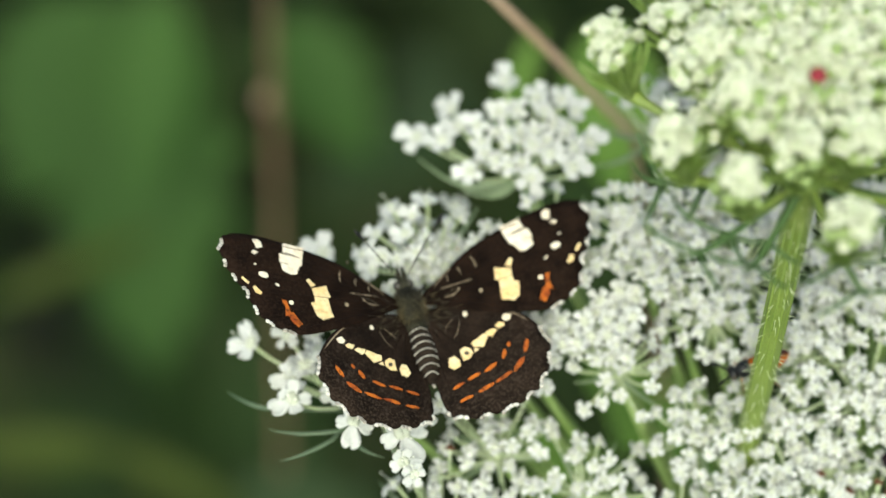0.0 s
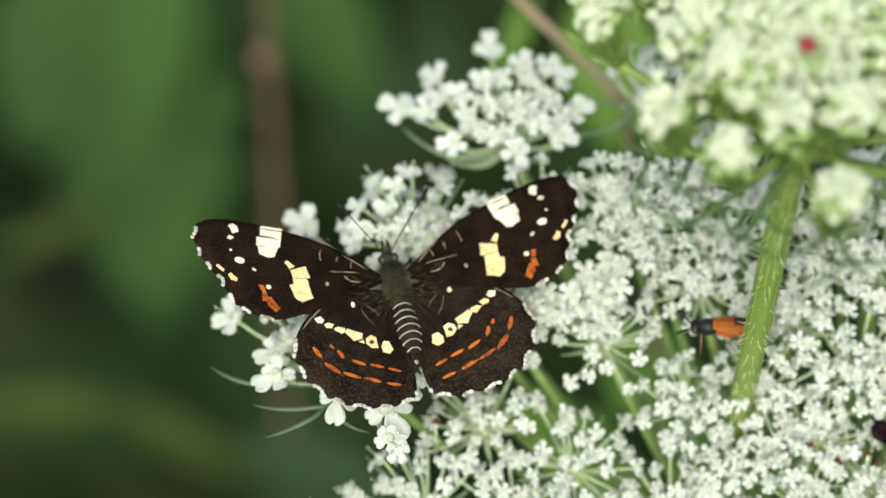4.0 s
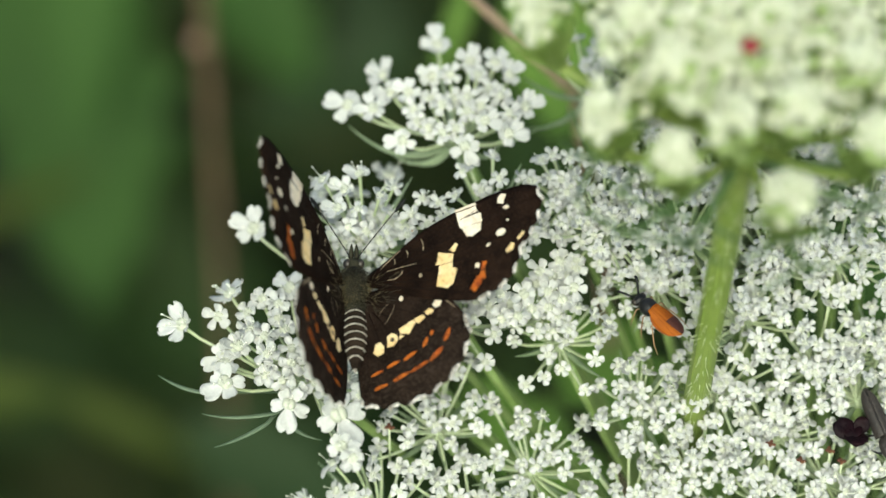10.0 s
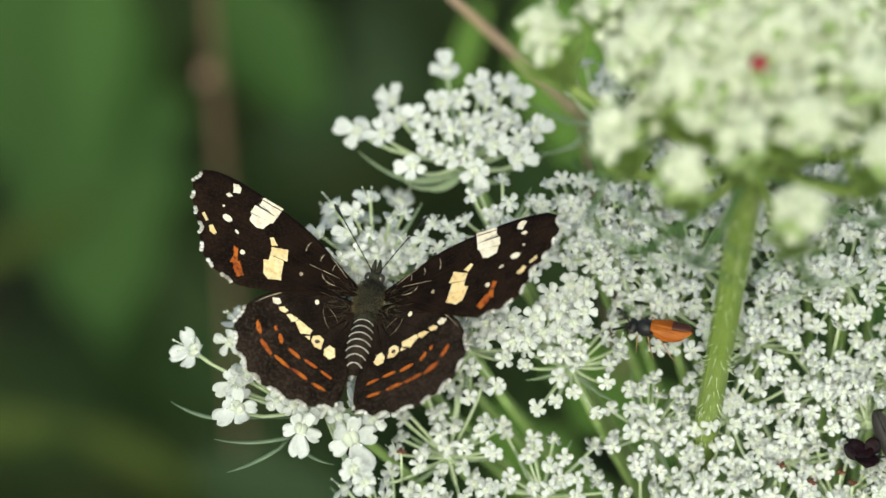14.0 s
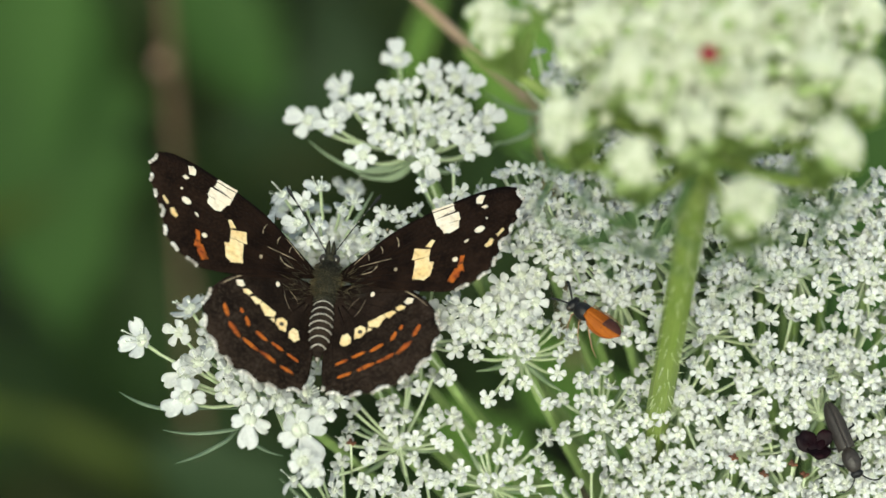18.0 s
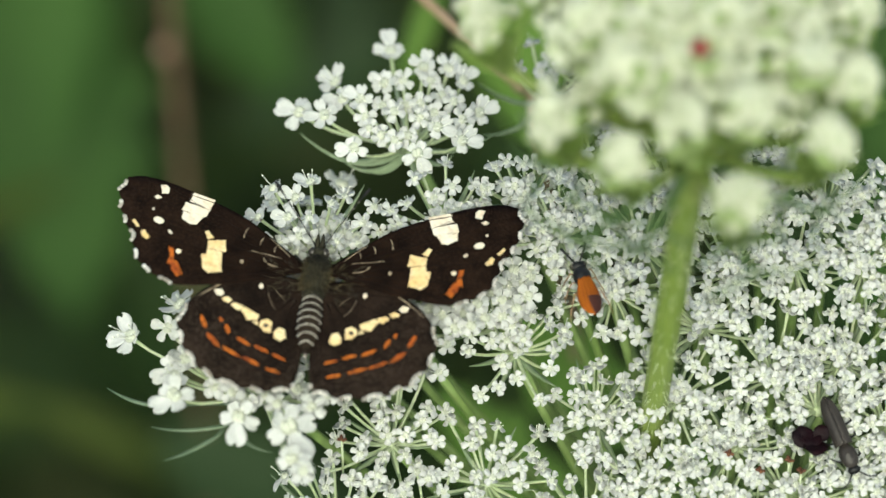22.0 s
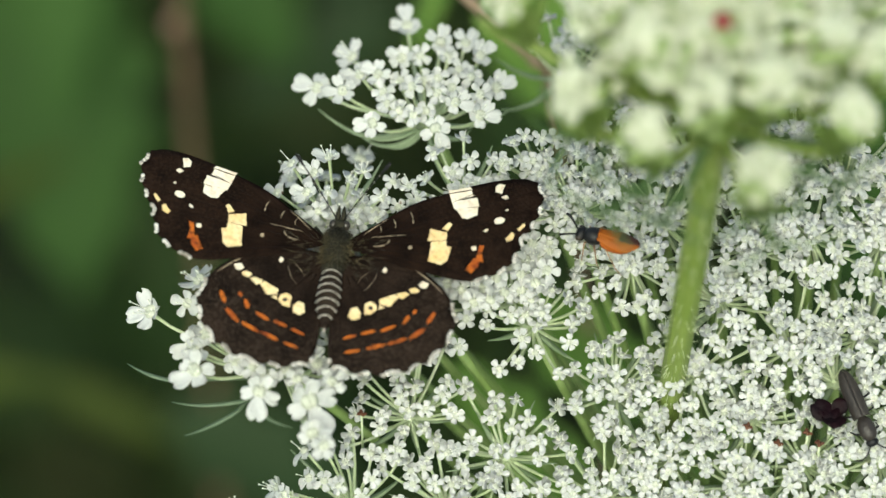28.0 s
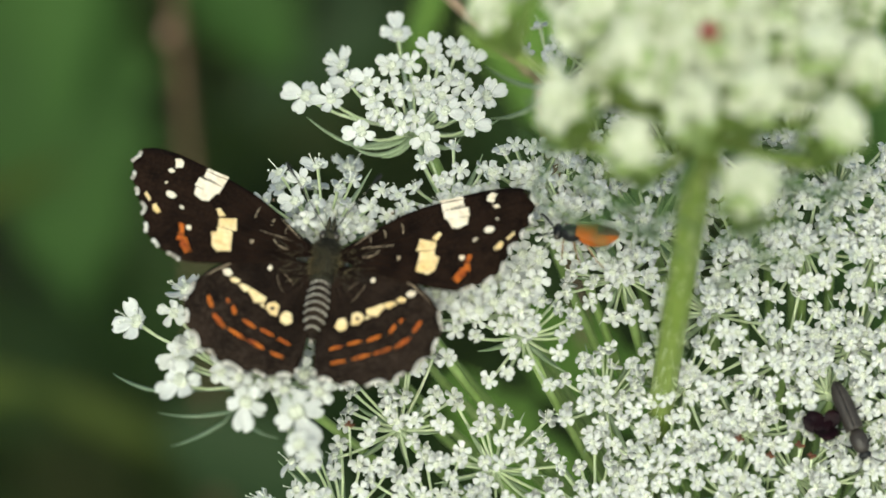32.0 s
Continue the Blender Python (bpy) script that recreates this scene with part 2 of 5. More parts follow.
def frame_at(d, up=Vector((0, 0, 1))):
    """Two directions square to d."""
    d = Vector(d).normalized()
    side = d.cross(up)
    if side.length < 1e-4:
        side = d.cross(Vector((0, 1, 0)))
    side.normalize()
    return side, side.cross(d)


def tube(bm, pts, radii, sides=6, flat=1.0, index=0, cap=True):
    """A swept tube through pts; flat squeezes it across its second axis."""
    pts = [Vector(p) for p in pts]
    if not isinstance(radii, (list, tuple)):
        radii = [radii] * len(pts)
    rings = []
    for i, p in enumerate(pts):
        d = pts[min(i + 1, len(pts) - 1)] - pts[max(i - 1, 0)]
        s, u = frame_at(d)
        rings.append([bm.verts.new(p + radii[i] * (math.cos(a) * s + flat * math.sin(a) * u))
                      for a in (2 * math.pi * k / sides for k in range(sides))])
    for r, q in zip(rings, rings[1:]):
        for k in range(sides):
            f = bm.faces.new((r[k], r[(k + 1) % sides], q[(k + 1) % sides], q[k]))
            f.material_index = index
    if cap:
        for r in (list(reversed(rings[0])), rings[-1]):
            f = bm.faces.new(r)
            f.material_index = index


def ball(bm, at, size, seg=10, rings=7, index=0, turn=None):
    """An ellipsoid with radii size."""
    m = Matrix.Translation(at) @ (turn or Matrix.Identity(4)) @ Matrix.Diagonal((*size, 1))
    made = bmesh.ops.create_uvsphere(bm, u_segments=seg, v_segments=rings, radius=1.0, matrix=m)
    for f in {f for v in made["verts"] for f in v.link_faces}:
        f.material_index = index


def bend(a, b, sag, n=5):
    """Points from a to b that bow by sag."""
    a, b, sag = Vector(a), Vector(b), Vector(sag)
    return [a.lerp(b, i / n) + sag * (4 * (i / n) * (1 - i / n)) for i in range(n + 1)]


def turned_to(at, axis, spin=0.0, size=1.0):
    """A pose (millimetres) whose z axis points along axis."""
    q = Vector(axis).normalized().to_track_quat("Z", "Y")
    return Matrix.LocRotScale(Vector(at) * MM, q @ Euler((0, 0, spin)).to_quaternion(), (size,) * 3)


def add_mesh(bm, verts, faces, m, index=None):
    made = [bm.verts.new(m @ v) for v in verts]
    for f, k in faces:
        g = bm.faces.new([made[i] for i in f])
        g.material_index = k


# ---- white florets ----
def petal(bm, angle, length, width, lift, thick=0.05, fine=False):
    """One rounded petal with thickness, cupped along its middle; a fine one has a notched tip and a wavy edge."""
    rot = Matrix.Rotation(angle, 3, "Z")
    if fine:
        rows = ((0.16, 0.16), (0.34, 0.33), (0.54, 0.47), (0.72, 0.53), (0.87, 0.49), (0.97, 0.36), (1.02, 0.2))
        cols = (-1, -0.55, 0, 0.55, 1)
    else:
        rows = ((0.20, 0.20), (0.48, 0.36), (0.76, 0.54), (0.95, 0.46), (1.03, 0.24))
        cols = (-1, 0, 1)
    top, low = [], []
    for k, (r, w) in enumerate(rows):
        line_t, line_l = [], []
        for s in cols:
            notch = 0.0
            if fine:
                notch = 0.11 * max(0, k - 3) / 3 * (1 - abs(s)) ** 2
            elif s == 0 and k == 4:
                notch = 0.03
            z = lift * r * r + (0.09 * abs(s) - 0.02) * length * 0.8
            if not fine:
                # a knobbly petal: rolled edges, its tip bent inwards
                z += length * (0.16 * math.sin(math.pi * r) * abs(s) + (0.10, 0.0, -0.07, 0.02, 0.16)[k] * (1 - 0.5 * abs(s)))
            if fine:
                z += 0.09 * length * math.sin(7 * r + 3.5 * s + 3 * angle) * r
            p = Vector((s * w * width, (r - notch) * length, z))
            line_t.append(bm.verts.new(rot @ p))
            line_l.append(bm.verts.new(rot @ (p - Vector((0, 0, thick)))))
        top.append(line_t)
        low.append(line_l)
    n, c = len(rows), len(cols)
    for k in range(n - 1):
        for s in range(c - 1):
            bm.faces.new((top[k][s], top[k][s + 1], top[k + 1][s + 1], top[k + 1][s]))
            bm.faces.new((low[k][s], low[k + 1][s], low[k + 1][s + 1], low[k][s + 1]))
    def rim(lines):
        return [lines[k][0] for k in range(n)] + lines[n - 1][1:c - 1] + [lines[k][c - 1] for k in range(n - 1, -1, -1)]
    rim_t, rim_l = rim(top), rim(low)
    for i in range(len(rim_t) - 1):
        bm.faces.new((rim_t[i], rim_t[i + 1], rim_l[i + 1], rim_l[i]))


def floret_mesh(seed, big=0.0):
    """A five-petalled floret about 2 mm across; big lengthens the petals on its outer side."""
    rng = random.Random(seed)
    bm = bmesh.new()
    for k in range(5):
        a = 2 * math.pi * k / 5 + rng.uniform(-0.2, 0.2)
        out = max(0.0, math.cos(a))
        length = rng.uniform(0.74, 1.08) * (1 + big * out)
        petal(bm, a, length, rng.uniform(0.60, 0.76) * (1 + 0.75 * big * out), rng.uniform(-0.35, 0.62), 0.09 if not big else 0.05, fine=big > 0)
    for f in bm.faces:
        f.material_index = 0
    for s in (-1, 1):
        ball(bm, (0.13 * s, 0, 0.06), (0.29, 0.38, 0.24), 8, 5, 1)
    for s in (-1, 1):
        tube(bm, [(0.05 * s, 0, 0.15), (0.16 * s, 0.05, 0.5)], [0.03, 0.015], 4, index=1)
    for k in range(5):
        a = 2 * math.pi * (k + 0.5) / 5 + rng.uniform(-0.2, 0.2)
        if rng.random() < 0.7:
            h, r = rng.choice((rng.uniform(0.3, 0.6), rng.uniform(0.9, 1.45))), rng.uniform(0.25, 0.7)
            tip = (math.sin(a) * r, math.cos(a) * r, h)
            tube(bm, [(math.sin(a) * 0.2, math.cos(a) * 0.2, 0.05), tip], [0.036, 0.028], 3, index=2, cap=False)
            tube(bm, [Vector(tip) - Vector((0, 0, 0.05)), Vector(tip) + Vector((0, 0, 0.06))], [0.075, 0.06], 4, index=2)
    return mesh_of("floret", bm, (PETAL, CENTRE, STAMEN))


FLORETS = [floret_mesh(k) for k in range(14)]
BIG_FLORETS = [floret_mesh(20 + k, 0.42) for k in range(6)]
HUGE_FLORETS = [floret_mesh(30 + k, 0.8) for k in range(4)]


def raw(mesh):
    return [v.co / MM for v in mesh.vertices], [(tuple(p.vertices), p.material_index) for p in mesh.polygons]


RAW_FLORETS = [raw(m) for m in FLORETS]


# ---- ground and the blurred growth behind ----
def ground():
    bm = bmesh.new()
    n, near = 40, 900.0
    def away(i):
        s = i / n * 2 - 1
        return math.copysign(near * (math.exp(abs(s) * 7.5) - 1) / 1.2, s)
    grid = [[bm.verts.new((away(i), away(j), -760 + 14 * noise.noise((i * 0.7, j * 0.7, 0)))) for j in range(n + 1)] for i in range(n + 1)]
    for i in range(n):
        for j in range(n):
            bm.faces.new((grid[i][j], grid[i + 1][j], grid[i + 1][j + 1], grid[i][j + 1]))
    ob = new("ground", mesh_of("ground", bm, SOIL))
    tagged(ob, "dark damp soil under the meadow growth", "ground", kind="structure")


def leaf_into(bm, at, way, normal, length, width, lobes=0, curl=0.12, index=0):
    """A broad leaf with a midrib fold and, if wanted, a toothed edge."""
    way, normal = Vector(way).normalized(), Vector(normal).normalized()
    side = way.cross(normal).normalized()
    normal = side.cross(way)
    n, lines = 12, []
    for i in range(n + 1):
        t = i / n
        w = width * 0.5 * math.sin(math.pi * min(1, t * 0.97 + 0.03)) ** 0.7 * (1.15 - 0.5 * t)
        if lobes:
            w *= 0.82 + 0.18 * math.cos(2 * math.pi * lobes * t)
        mid = Vector(at) + way * length * t - normal * curl * length * t * t
        lines.append([bm.verts.new(mid + side * s * w + normal * (abs(s) * w * 0.18)) for s in (-1, -0.5, 0, 0.5, 1)])
    for a, b in zip(lines, lines[1:]):
        for s in range(4):
            f = bm.faces.new((a[s], a[s + 1], b[s + 1], b[s]))
            f.material_index = index


def meadow():
    """Leaves too many to count, low behind and below the flower heads."""
    rng = random.Random(4)
    bm = bmesh.new()
    for k in range(900):
        x, y = rng.uniform(-300, 320), rng.uniform(-60, 760)
        z = rng.uniform(-700, -430)
        a = rng.uniform(0, 2 * math.pi)
        leaf_into(bm, (x, y, z), (math.cos(a), math.sin(a), rng.uniform(-0.5, 0.6)), (rng.uniform(-0.5, 0.5), rng.uniform(-0.7, 0.2), 1),
                  rng.uniform(45, 110), rng.uniform(18, 48), rng.choice((0, 6)))
    for k in range(2600):
        a, far = rng.uniform(0, 2 * math.pi), rng.uniform(420, 2600)
        x, y = far * math.cos(a), 250 + far * math.sin(a)
        z, a = rng.uniform(-750, -560), rng.uniform(0, 2 * math.pi)
        leaf_into(bm, (x, y, z), (math.cos(a), math.sin(a), rng.uniform(-0.4, 0.8)), (rng.uniform(-0.5, 0.5), rng.uniform(-0.5, 0.5), 1),
                  rng.uniform(70, 170), rng.uniform(14, 60), 0)
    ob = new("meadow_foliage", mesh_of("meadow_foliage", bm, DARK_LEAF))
    tagged(ob, "dark green out-of-focus meadow leaves behind the flowers", "foliage", kind="stuff")


CENTRE_RAY = Vector((0.0, math.cos(radians(50)), -math.sin(radians(50))))
RIGHT, UP = Vector((1, 0, 0)), Vector((0, math.sin(radians(50)), math.cos(radians(50))))


def behind(u, v, d):
    """A place d mm from the viewpoint, u and v thousandths of its distance right of and above the middle."""
    return -400 * CENTRE_RAY + d * (CENTRE_RAY + u * 0.001 * RIGHT + v * 0.001 * UP)


def leaf_plant(name, label, u, v, d, size, way, mat=LEAF, lobes=7, facing=(0, -0.5, 0.9)):
    """A broad leaf on its own stalk that rises from the ground."""
    tip = behind(u, v, d)
    root = thing(name, label, "leaf", (tip.x, tip.y, -760), "leaves behind the flowers")
    base = Vector((tip.x, tip.y, -760))
    bm = bmesh.new()
    tube(bm, bend((0, 0, 0), tip - base, (6, 10, 0)), [1.6, 1.4, 1.2, 1.0, 0.8, 0.6], 6)
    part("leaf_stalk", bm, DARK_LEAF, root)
    bm = bmesh.new()
    leaf_into(bm, tip - base, way, facing, size[0], size[1], lobes)
    part("leaf_blade", bm, mat, root)


def stalk(name, label, a, b, r, mat, knob=None, via=None):
    """A dry stalk from a on the ground side to b, by way of via, with swollen joints."""
    a, b = Vector(a), Vector(b)
    root = thing(name, label, "stalk", a)
    bm = bmesh.new()
    pts = bend((0, 0, 0), b - a, (2, 2, 0), 24)
    if via is not None:
        pts = bend((0, 0, 0), via - a, (10, 10, 0), 12) + bend(via - a, b - a, (0, 0, 0.4), 12)[1:]
    tube(bm, pts, [r * (1.15 - 0.3 * i / 24) * (1 + 0.05 * math.sin(i * 2.1)) for i in range(25)], 10)
    part("stalk_shaft", bm, mat, root)
    for at, size in knob or ():
        bm = bmesh.new()
        ball(bm, Vector(at) - a, (size, size, size * 1.15), 12, 8)
        part("joint", bm, TAN_STALK, root, "swollen pale joint")


# ---- the white flower head ----
HEAD_BASE = Vector((34.0, -22.0, -46.0))
UMBELLETS = (
    (10.0, 23.5), (-4.8, -21.0), (-11.7, -1.2), (0.3, 3.9), (7.6, 6.4), (7.3, -10.9), (15.8, -5.2), (14.6, -19.4), (4.4, -26.8), (10.9, 1.0),
    (19.7, 0.8), (24.5, -8.0), (30.6, -13.7), (37.7, -12.0), (22.0, -18.0), (33.0, -2.5), (40.0, -2.6), (27.4, -2.6), (18.6, -27.0),
    (26.8, -22.2), (34.8, -18.6), (40.8, -19.4), (31.5, -28.6), (38.2, -27.4), (25.0, -31.4), (13.0, -31.0), (-1.0, -33.0), (-11.2, -32.4),
    (-17.6, -39.0), (5.0, -37.0), (12.6, -39.0), (19.4, -37.0), (26.4, -39.0), (33.0, -37.6), (40.0, -36.0), (45.2, -10.6), (47.0, -2.0),
    (46.0, -25.0), (-3.2, -9.0), (-11.9, -8.2), (44.5, 5.0), (37.4, 6.4), (30.0, 6.0), (22.0, 8.2), (33.0, 10.6), (16.2, 18.6), (15.4, 9.0))
RIM = {0: 4.2, 2: 7.4, 27: 7.2, 28: 7.0}
WIDE = {1: 6.6, 5: 6.0, 8: 6.6, 26: 6.4, 25: 6.2}
FEW = {0: 9, 2: 34, 27: 26, 28: 26}
# florets of the umbellet raised at the back: right of and above its hub as seen from the viewer, size
RAISED = (
    (-10.3, 2.9, 1.5), (-7.0, 6.3, 1.35), (-6.2, 4.5, 1.2), (-7.9, 2.6, 1.2), (-5.0, -0.2, 1.3), (-1.8, 9.4, 1.35), (1.4, 7.4, 1.15), (-2.3, 6.1, 1.15),
    (-0.5, 6.0, 1), (2.1, 6.1, 1), (3.8, 7.2, 1.1), (5.2, 6.1, 1.1), (3.2, 4.9, 1), (-4.5, 4.1, 1.1), (-4.0, 2.6, 1), (-2.5, 1.2, 1.05), (-3.6, 1.6, 0.95),
    (-1.3, 2.9, 1.05), (-2.4, 4.0, 1), (-0.2, 4.1, 1), (1.2, 3.9, 1), (2.5, 2.9, 1.05), (1.1, 2.4, 1), (0.0, 1.1, 1.05), (2.8, 1.5, 1.1), (4.3, 3.8, 1),
    (6.7, 3.2, 1.2), (5.1, 2.1, 1.05), (5.1, 0.6, 1.2), (0.9, -0.7, 1.25), (-1.2, 0.5, 1))
# florets of the outermost umbellet, under the butterfly: x, y, size
OUTER = (
    (-28.5, -11.3, 1.4), (-24.1, -7.5, 1.2), (-25.1, -10.3, 1), (-21.1, -8.1, 0.9), (-18.5, -6.7, 1.1), (-22.4, -9.8, 0.9), (-22.1, -11.9, 0.9), (-19.5, -8.7, 0.95), (-23.1, -13.8, 1.1),
    (-24.6, -15.2, 1.1), (-20.7, -12.6, 0.9), (-18.9, -11.9, 1), (-20.4, -14.8, 0.9), (-24.1, -18.1, 1.5), (-18.1, -14.1, 0.9), (-17.9, -16.1, 0.95), (-20.1, -17.4, 1), (-18.2, -20.6, 1.35),
    (-13.6, -21.7, 1.75), (-16.8, -9.7, 0.9), (-16.3, -11.7, 0.9), (-19.5, -10.4, 0.85), (-17.4, -7.7, 0.95), (-16.5, -14.4, 0.9), (-15.7, -18.1, 1.05), (-13.1, -17.5, 1.1), (-11.6, -19.5, 0.95),
    (-13.3, -25.4, 1.1), (-12.2, -26.8, 1),
    (-20.4, -15.0, 0.95), (-20.6, -17.3, 0.95), (-18.1, -15.7, 0.9), (-16.0, -17.3, 1.05), (-22.2, -11.9, 0.95), (-13.1, -17.3, 1.05), (-11.8, -19.5, 0.95), (-10.1, -18.1, 0.9), (-23.6, -14.1, 1.0), (-24.2, -15.9, 1.05), (-14.7, -19.2, 0.95), (-18.9, -17.8, 0.9), (-17.6, -19.1, 1.0))
# small florets of the umbellet before the butterfly's head: x, y, size
AHEAD = (
    (-13.5, -1.3, 0.9), (-12.7, 0.5, 0.95), (-11.4, 0.9, 0.95), (-10.1, -0.9, 0.95), (-10.6, 1.6, 0.9), (-9.0, 1.1, 1.0), (-13.9, 0.2, 0.9),
    (-9.4, -0.4, 0.9), (-12.2, 2.0, 0.9), (-7.7, 0.7, 0.95), (-10.1, 3.0, 0.9), (-11.9, -0.7, 0.85))
# small florets beside the tip of its right forewing: x, y, size
BESIDE = (
    (-1.0, -8.0, 1.0), (0.3, -8.8, 0.9), (1.3, -7.3, 0.95), (2.3, -8.5, 1.0), (3.5, -7.3, 1.0), (4.7, -6.2, 1.0), (5.8, -7.0, 0.95), (5.0, -4.6,
    0.95), (6.2, -5.2, 1.0), (6.9, -3.3, 1.0), (7.5, -5.0, 1.0), (8.2, -6.5, 0.95), (7.1, -8.0, 1.0), (5.8, -8.9, 0.9), (4.2, -9.1, 0.95), (8.4,
    -4.1, 0.95), (2.9, -10.0, 0.9), (1.4, -10.3, 0.9))
LOOSE = 12.0


def on_head(x, y, z):
    """A place on the head, which is tipped towards the viewer, for one on a level head."""
    p = Vector((x, y, z))
    return p + (Vector((0, -256, 306)) - p).normalized() * min(9.0, 0.6 * (y + 10.0))


BEETLE_AT, DARK_AT = on_head(36.1, -24.5, 1.8), on_head(33.5, -24.9, 0.9)


def covers(p):
    """Whether a floret at p would stand over the beetle or the dark floret."""
    ray = Vector((0, -0.643, 0.766))
    for spot, reach in ((DARK_AT, 2.3), (BEETLE_AT, 1.7), (BEETLE_AT + Vector((-1.0, 2.6, 1.0)), 1.7), (BEETLE_AT + Vector((1.0, -2.6, -1.0)), 1.7)):
        way = p - spot
        along = way.dot(ray)
        if along > -2.0 and (way - ray * along).length < reach:
            return True
    return False


def umbellet(root, k, x, y, rng):
    """One small umbel: its ray, the pale pedicels, narrow bracts and the florets."""
    rim = k in RIM
    out = Vector((x - HEAD_BASE.x, y - HEAD_BASE.y, 0))
    far = out.length
    out.normalize()
    r = RIM.get(k, WIDE.get(k, rng.uniform(4.9, 5.7)))
    axis = Vector((0, -0.2 if rim else -0.6 if y > -6 else -0.45, 1)) + out * (0.25 if rim else 0.05) + Vector((rng.uniform(-0.14, 0.14), rng.uniform(-0.14, 0.14), 0))
    if k == 2:
        axis = Vector((0.0, -0.6, 1))
    axis.normalize()
    # the head is tipped a little towards the viewer: its far side stands higher, its near side lower
    centre = on_head(x, y, 0) + Vector((0, 0, rng.uniform(-1.2, 0.8)))
    hub = centre - axis * (4.4 if not rim else 5.6)
    bm = bmesh.new()
    start = HEAD_BASE + out * 1.4
    tube(bm, bend(start - HEAD_BASE, hub - HEAD_BASE, out * 2.2 - Vector((0, 0, 2.5)), 7), [0.5, 0.48, 0.46, 0.45, 0.44, 0.43, 0.45, 0.65], 7)
    part("ray", bm, RAY, root)
    s, u = frame_at(axis)
    n = FEW[k] if rim else rng.randint(27, 32)
    spots = []
    for i in range(n):
        q = (i + 0.6) / n
        a = i * 2.39996 + rng.uniform(-0.2, 0.2) + k
        rad = r * (q ** 0.56 if rim else rng.uniform(0.05, 0.34) if q < 0.2 else rng.uniform(0.36, 0.68) if q < 0.52 else rng.uniform(0.68, 1.06))
        d = math.cos(a) * s + math.sin(a) * u
        p = centre + d * rad - axis * (0.034 * rad * rad) + axis * rng.uniform(-1.2, 1.0)
        if not covers(p):
            spots.append((p, d, rad / r))
    bm = bmesh.new()
    for p, d, q in spots:
        tube(bm, bend(hub - HEAD_BASE, p - HEAD_BASE - axis * 0.25, d * (0.6 * q) - axis * 0.5 * q, 4), [0.22, 0.18, 0.155, 0.145, 0.19], 5, cap=False)
    ball(bm, hub - HEAD_BASE, (0.75, 0.75, 0.6), 8, 6)
    body = part("umbellet", bm, PEDICEL, root)
    for i in range(6):
        a = 2 * math.pi * i / 6 + rng.uniform(-0.3, 0.3)
        d = math.cos(a) * s + math.sin(a) * u
        size = rng.uniform(0.8, 1.15) * (1.4 if rim else 1.0)
        bm = bmesh.new()
        pts = [hub - HEAD_BASE + d * size * (5.2 * t) + axis * (size * (3.2 * t * t - 1.4 * t) - (2.0 * t if rim else 0)) for t in (0, 0.25, 0.5, 0.75, 1)]
        tube(bm, pts, [0.26, 0.36, 0.32, 0.2, 0.04], 5, 0.35)
        part("bract", bm, PALE_BRACT, body)
    joined = None if x < LOOSE else bmesh.new()
    for i, (p, d, q) in enumerate(spots):
        face = axis + d * (0.75 * q) + Vector((rng.uniform(-0.45, 0.45), rng.uniform(-0.5, 0.4), 0))
        outward = d.dot(out)
        size = rng.uniform(0.82, 1.0) * (1.05 if rim else 1.0)
        edge = far > 44 and outward > 0.1 and q > 0.5
        pool = FLORETS
        if edge:
            pool, size = (HUGE_FLORETS if rng.random() < 0.2 and rim else BIG_FLORETS), size * (1.2 if rim else 1.15)
        face.normalize()
        # the long petals of an outer floret point away from the head's middle
        y_axis = (out - face * out.dot(face)).normalized() if edge else (d - face * d.dot(face)).normalized()
        x_axis = y_axis.cross(face)
        m = Matrix((x_axis, y_axis, face)).transposed().to_4x4()
        if not edge:
            m = m @ Matrix.Rotation(rng.uniform(0, 6.28), 4, "Z")
        m = m @ Matrix.Scale(size, 4)
        m.translation = p - HEAD_BASE
        which = rng.randrange(len(pool))
        if joined is None:
            m.translation = m.translation * MM
            piece("floret", pool[which], body, m)
        else:
            add_mesh(joined, *RAW_FLORETS[which], m)
    if joined is not None:
        tagged(part("floret_mass", joined, (PETAL, CENTRE, STAMEN), body), "small white five-petalled florets", kind="stuff")


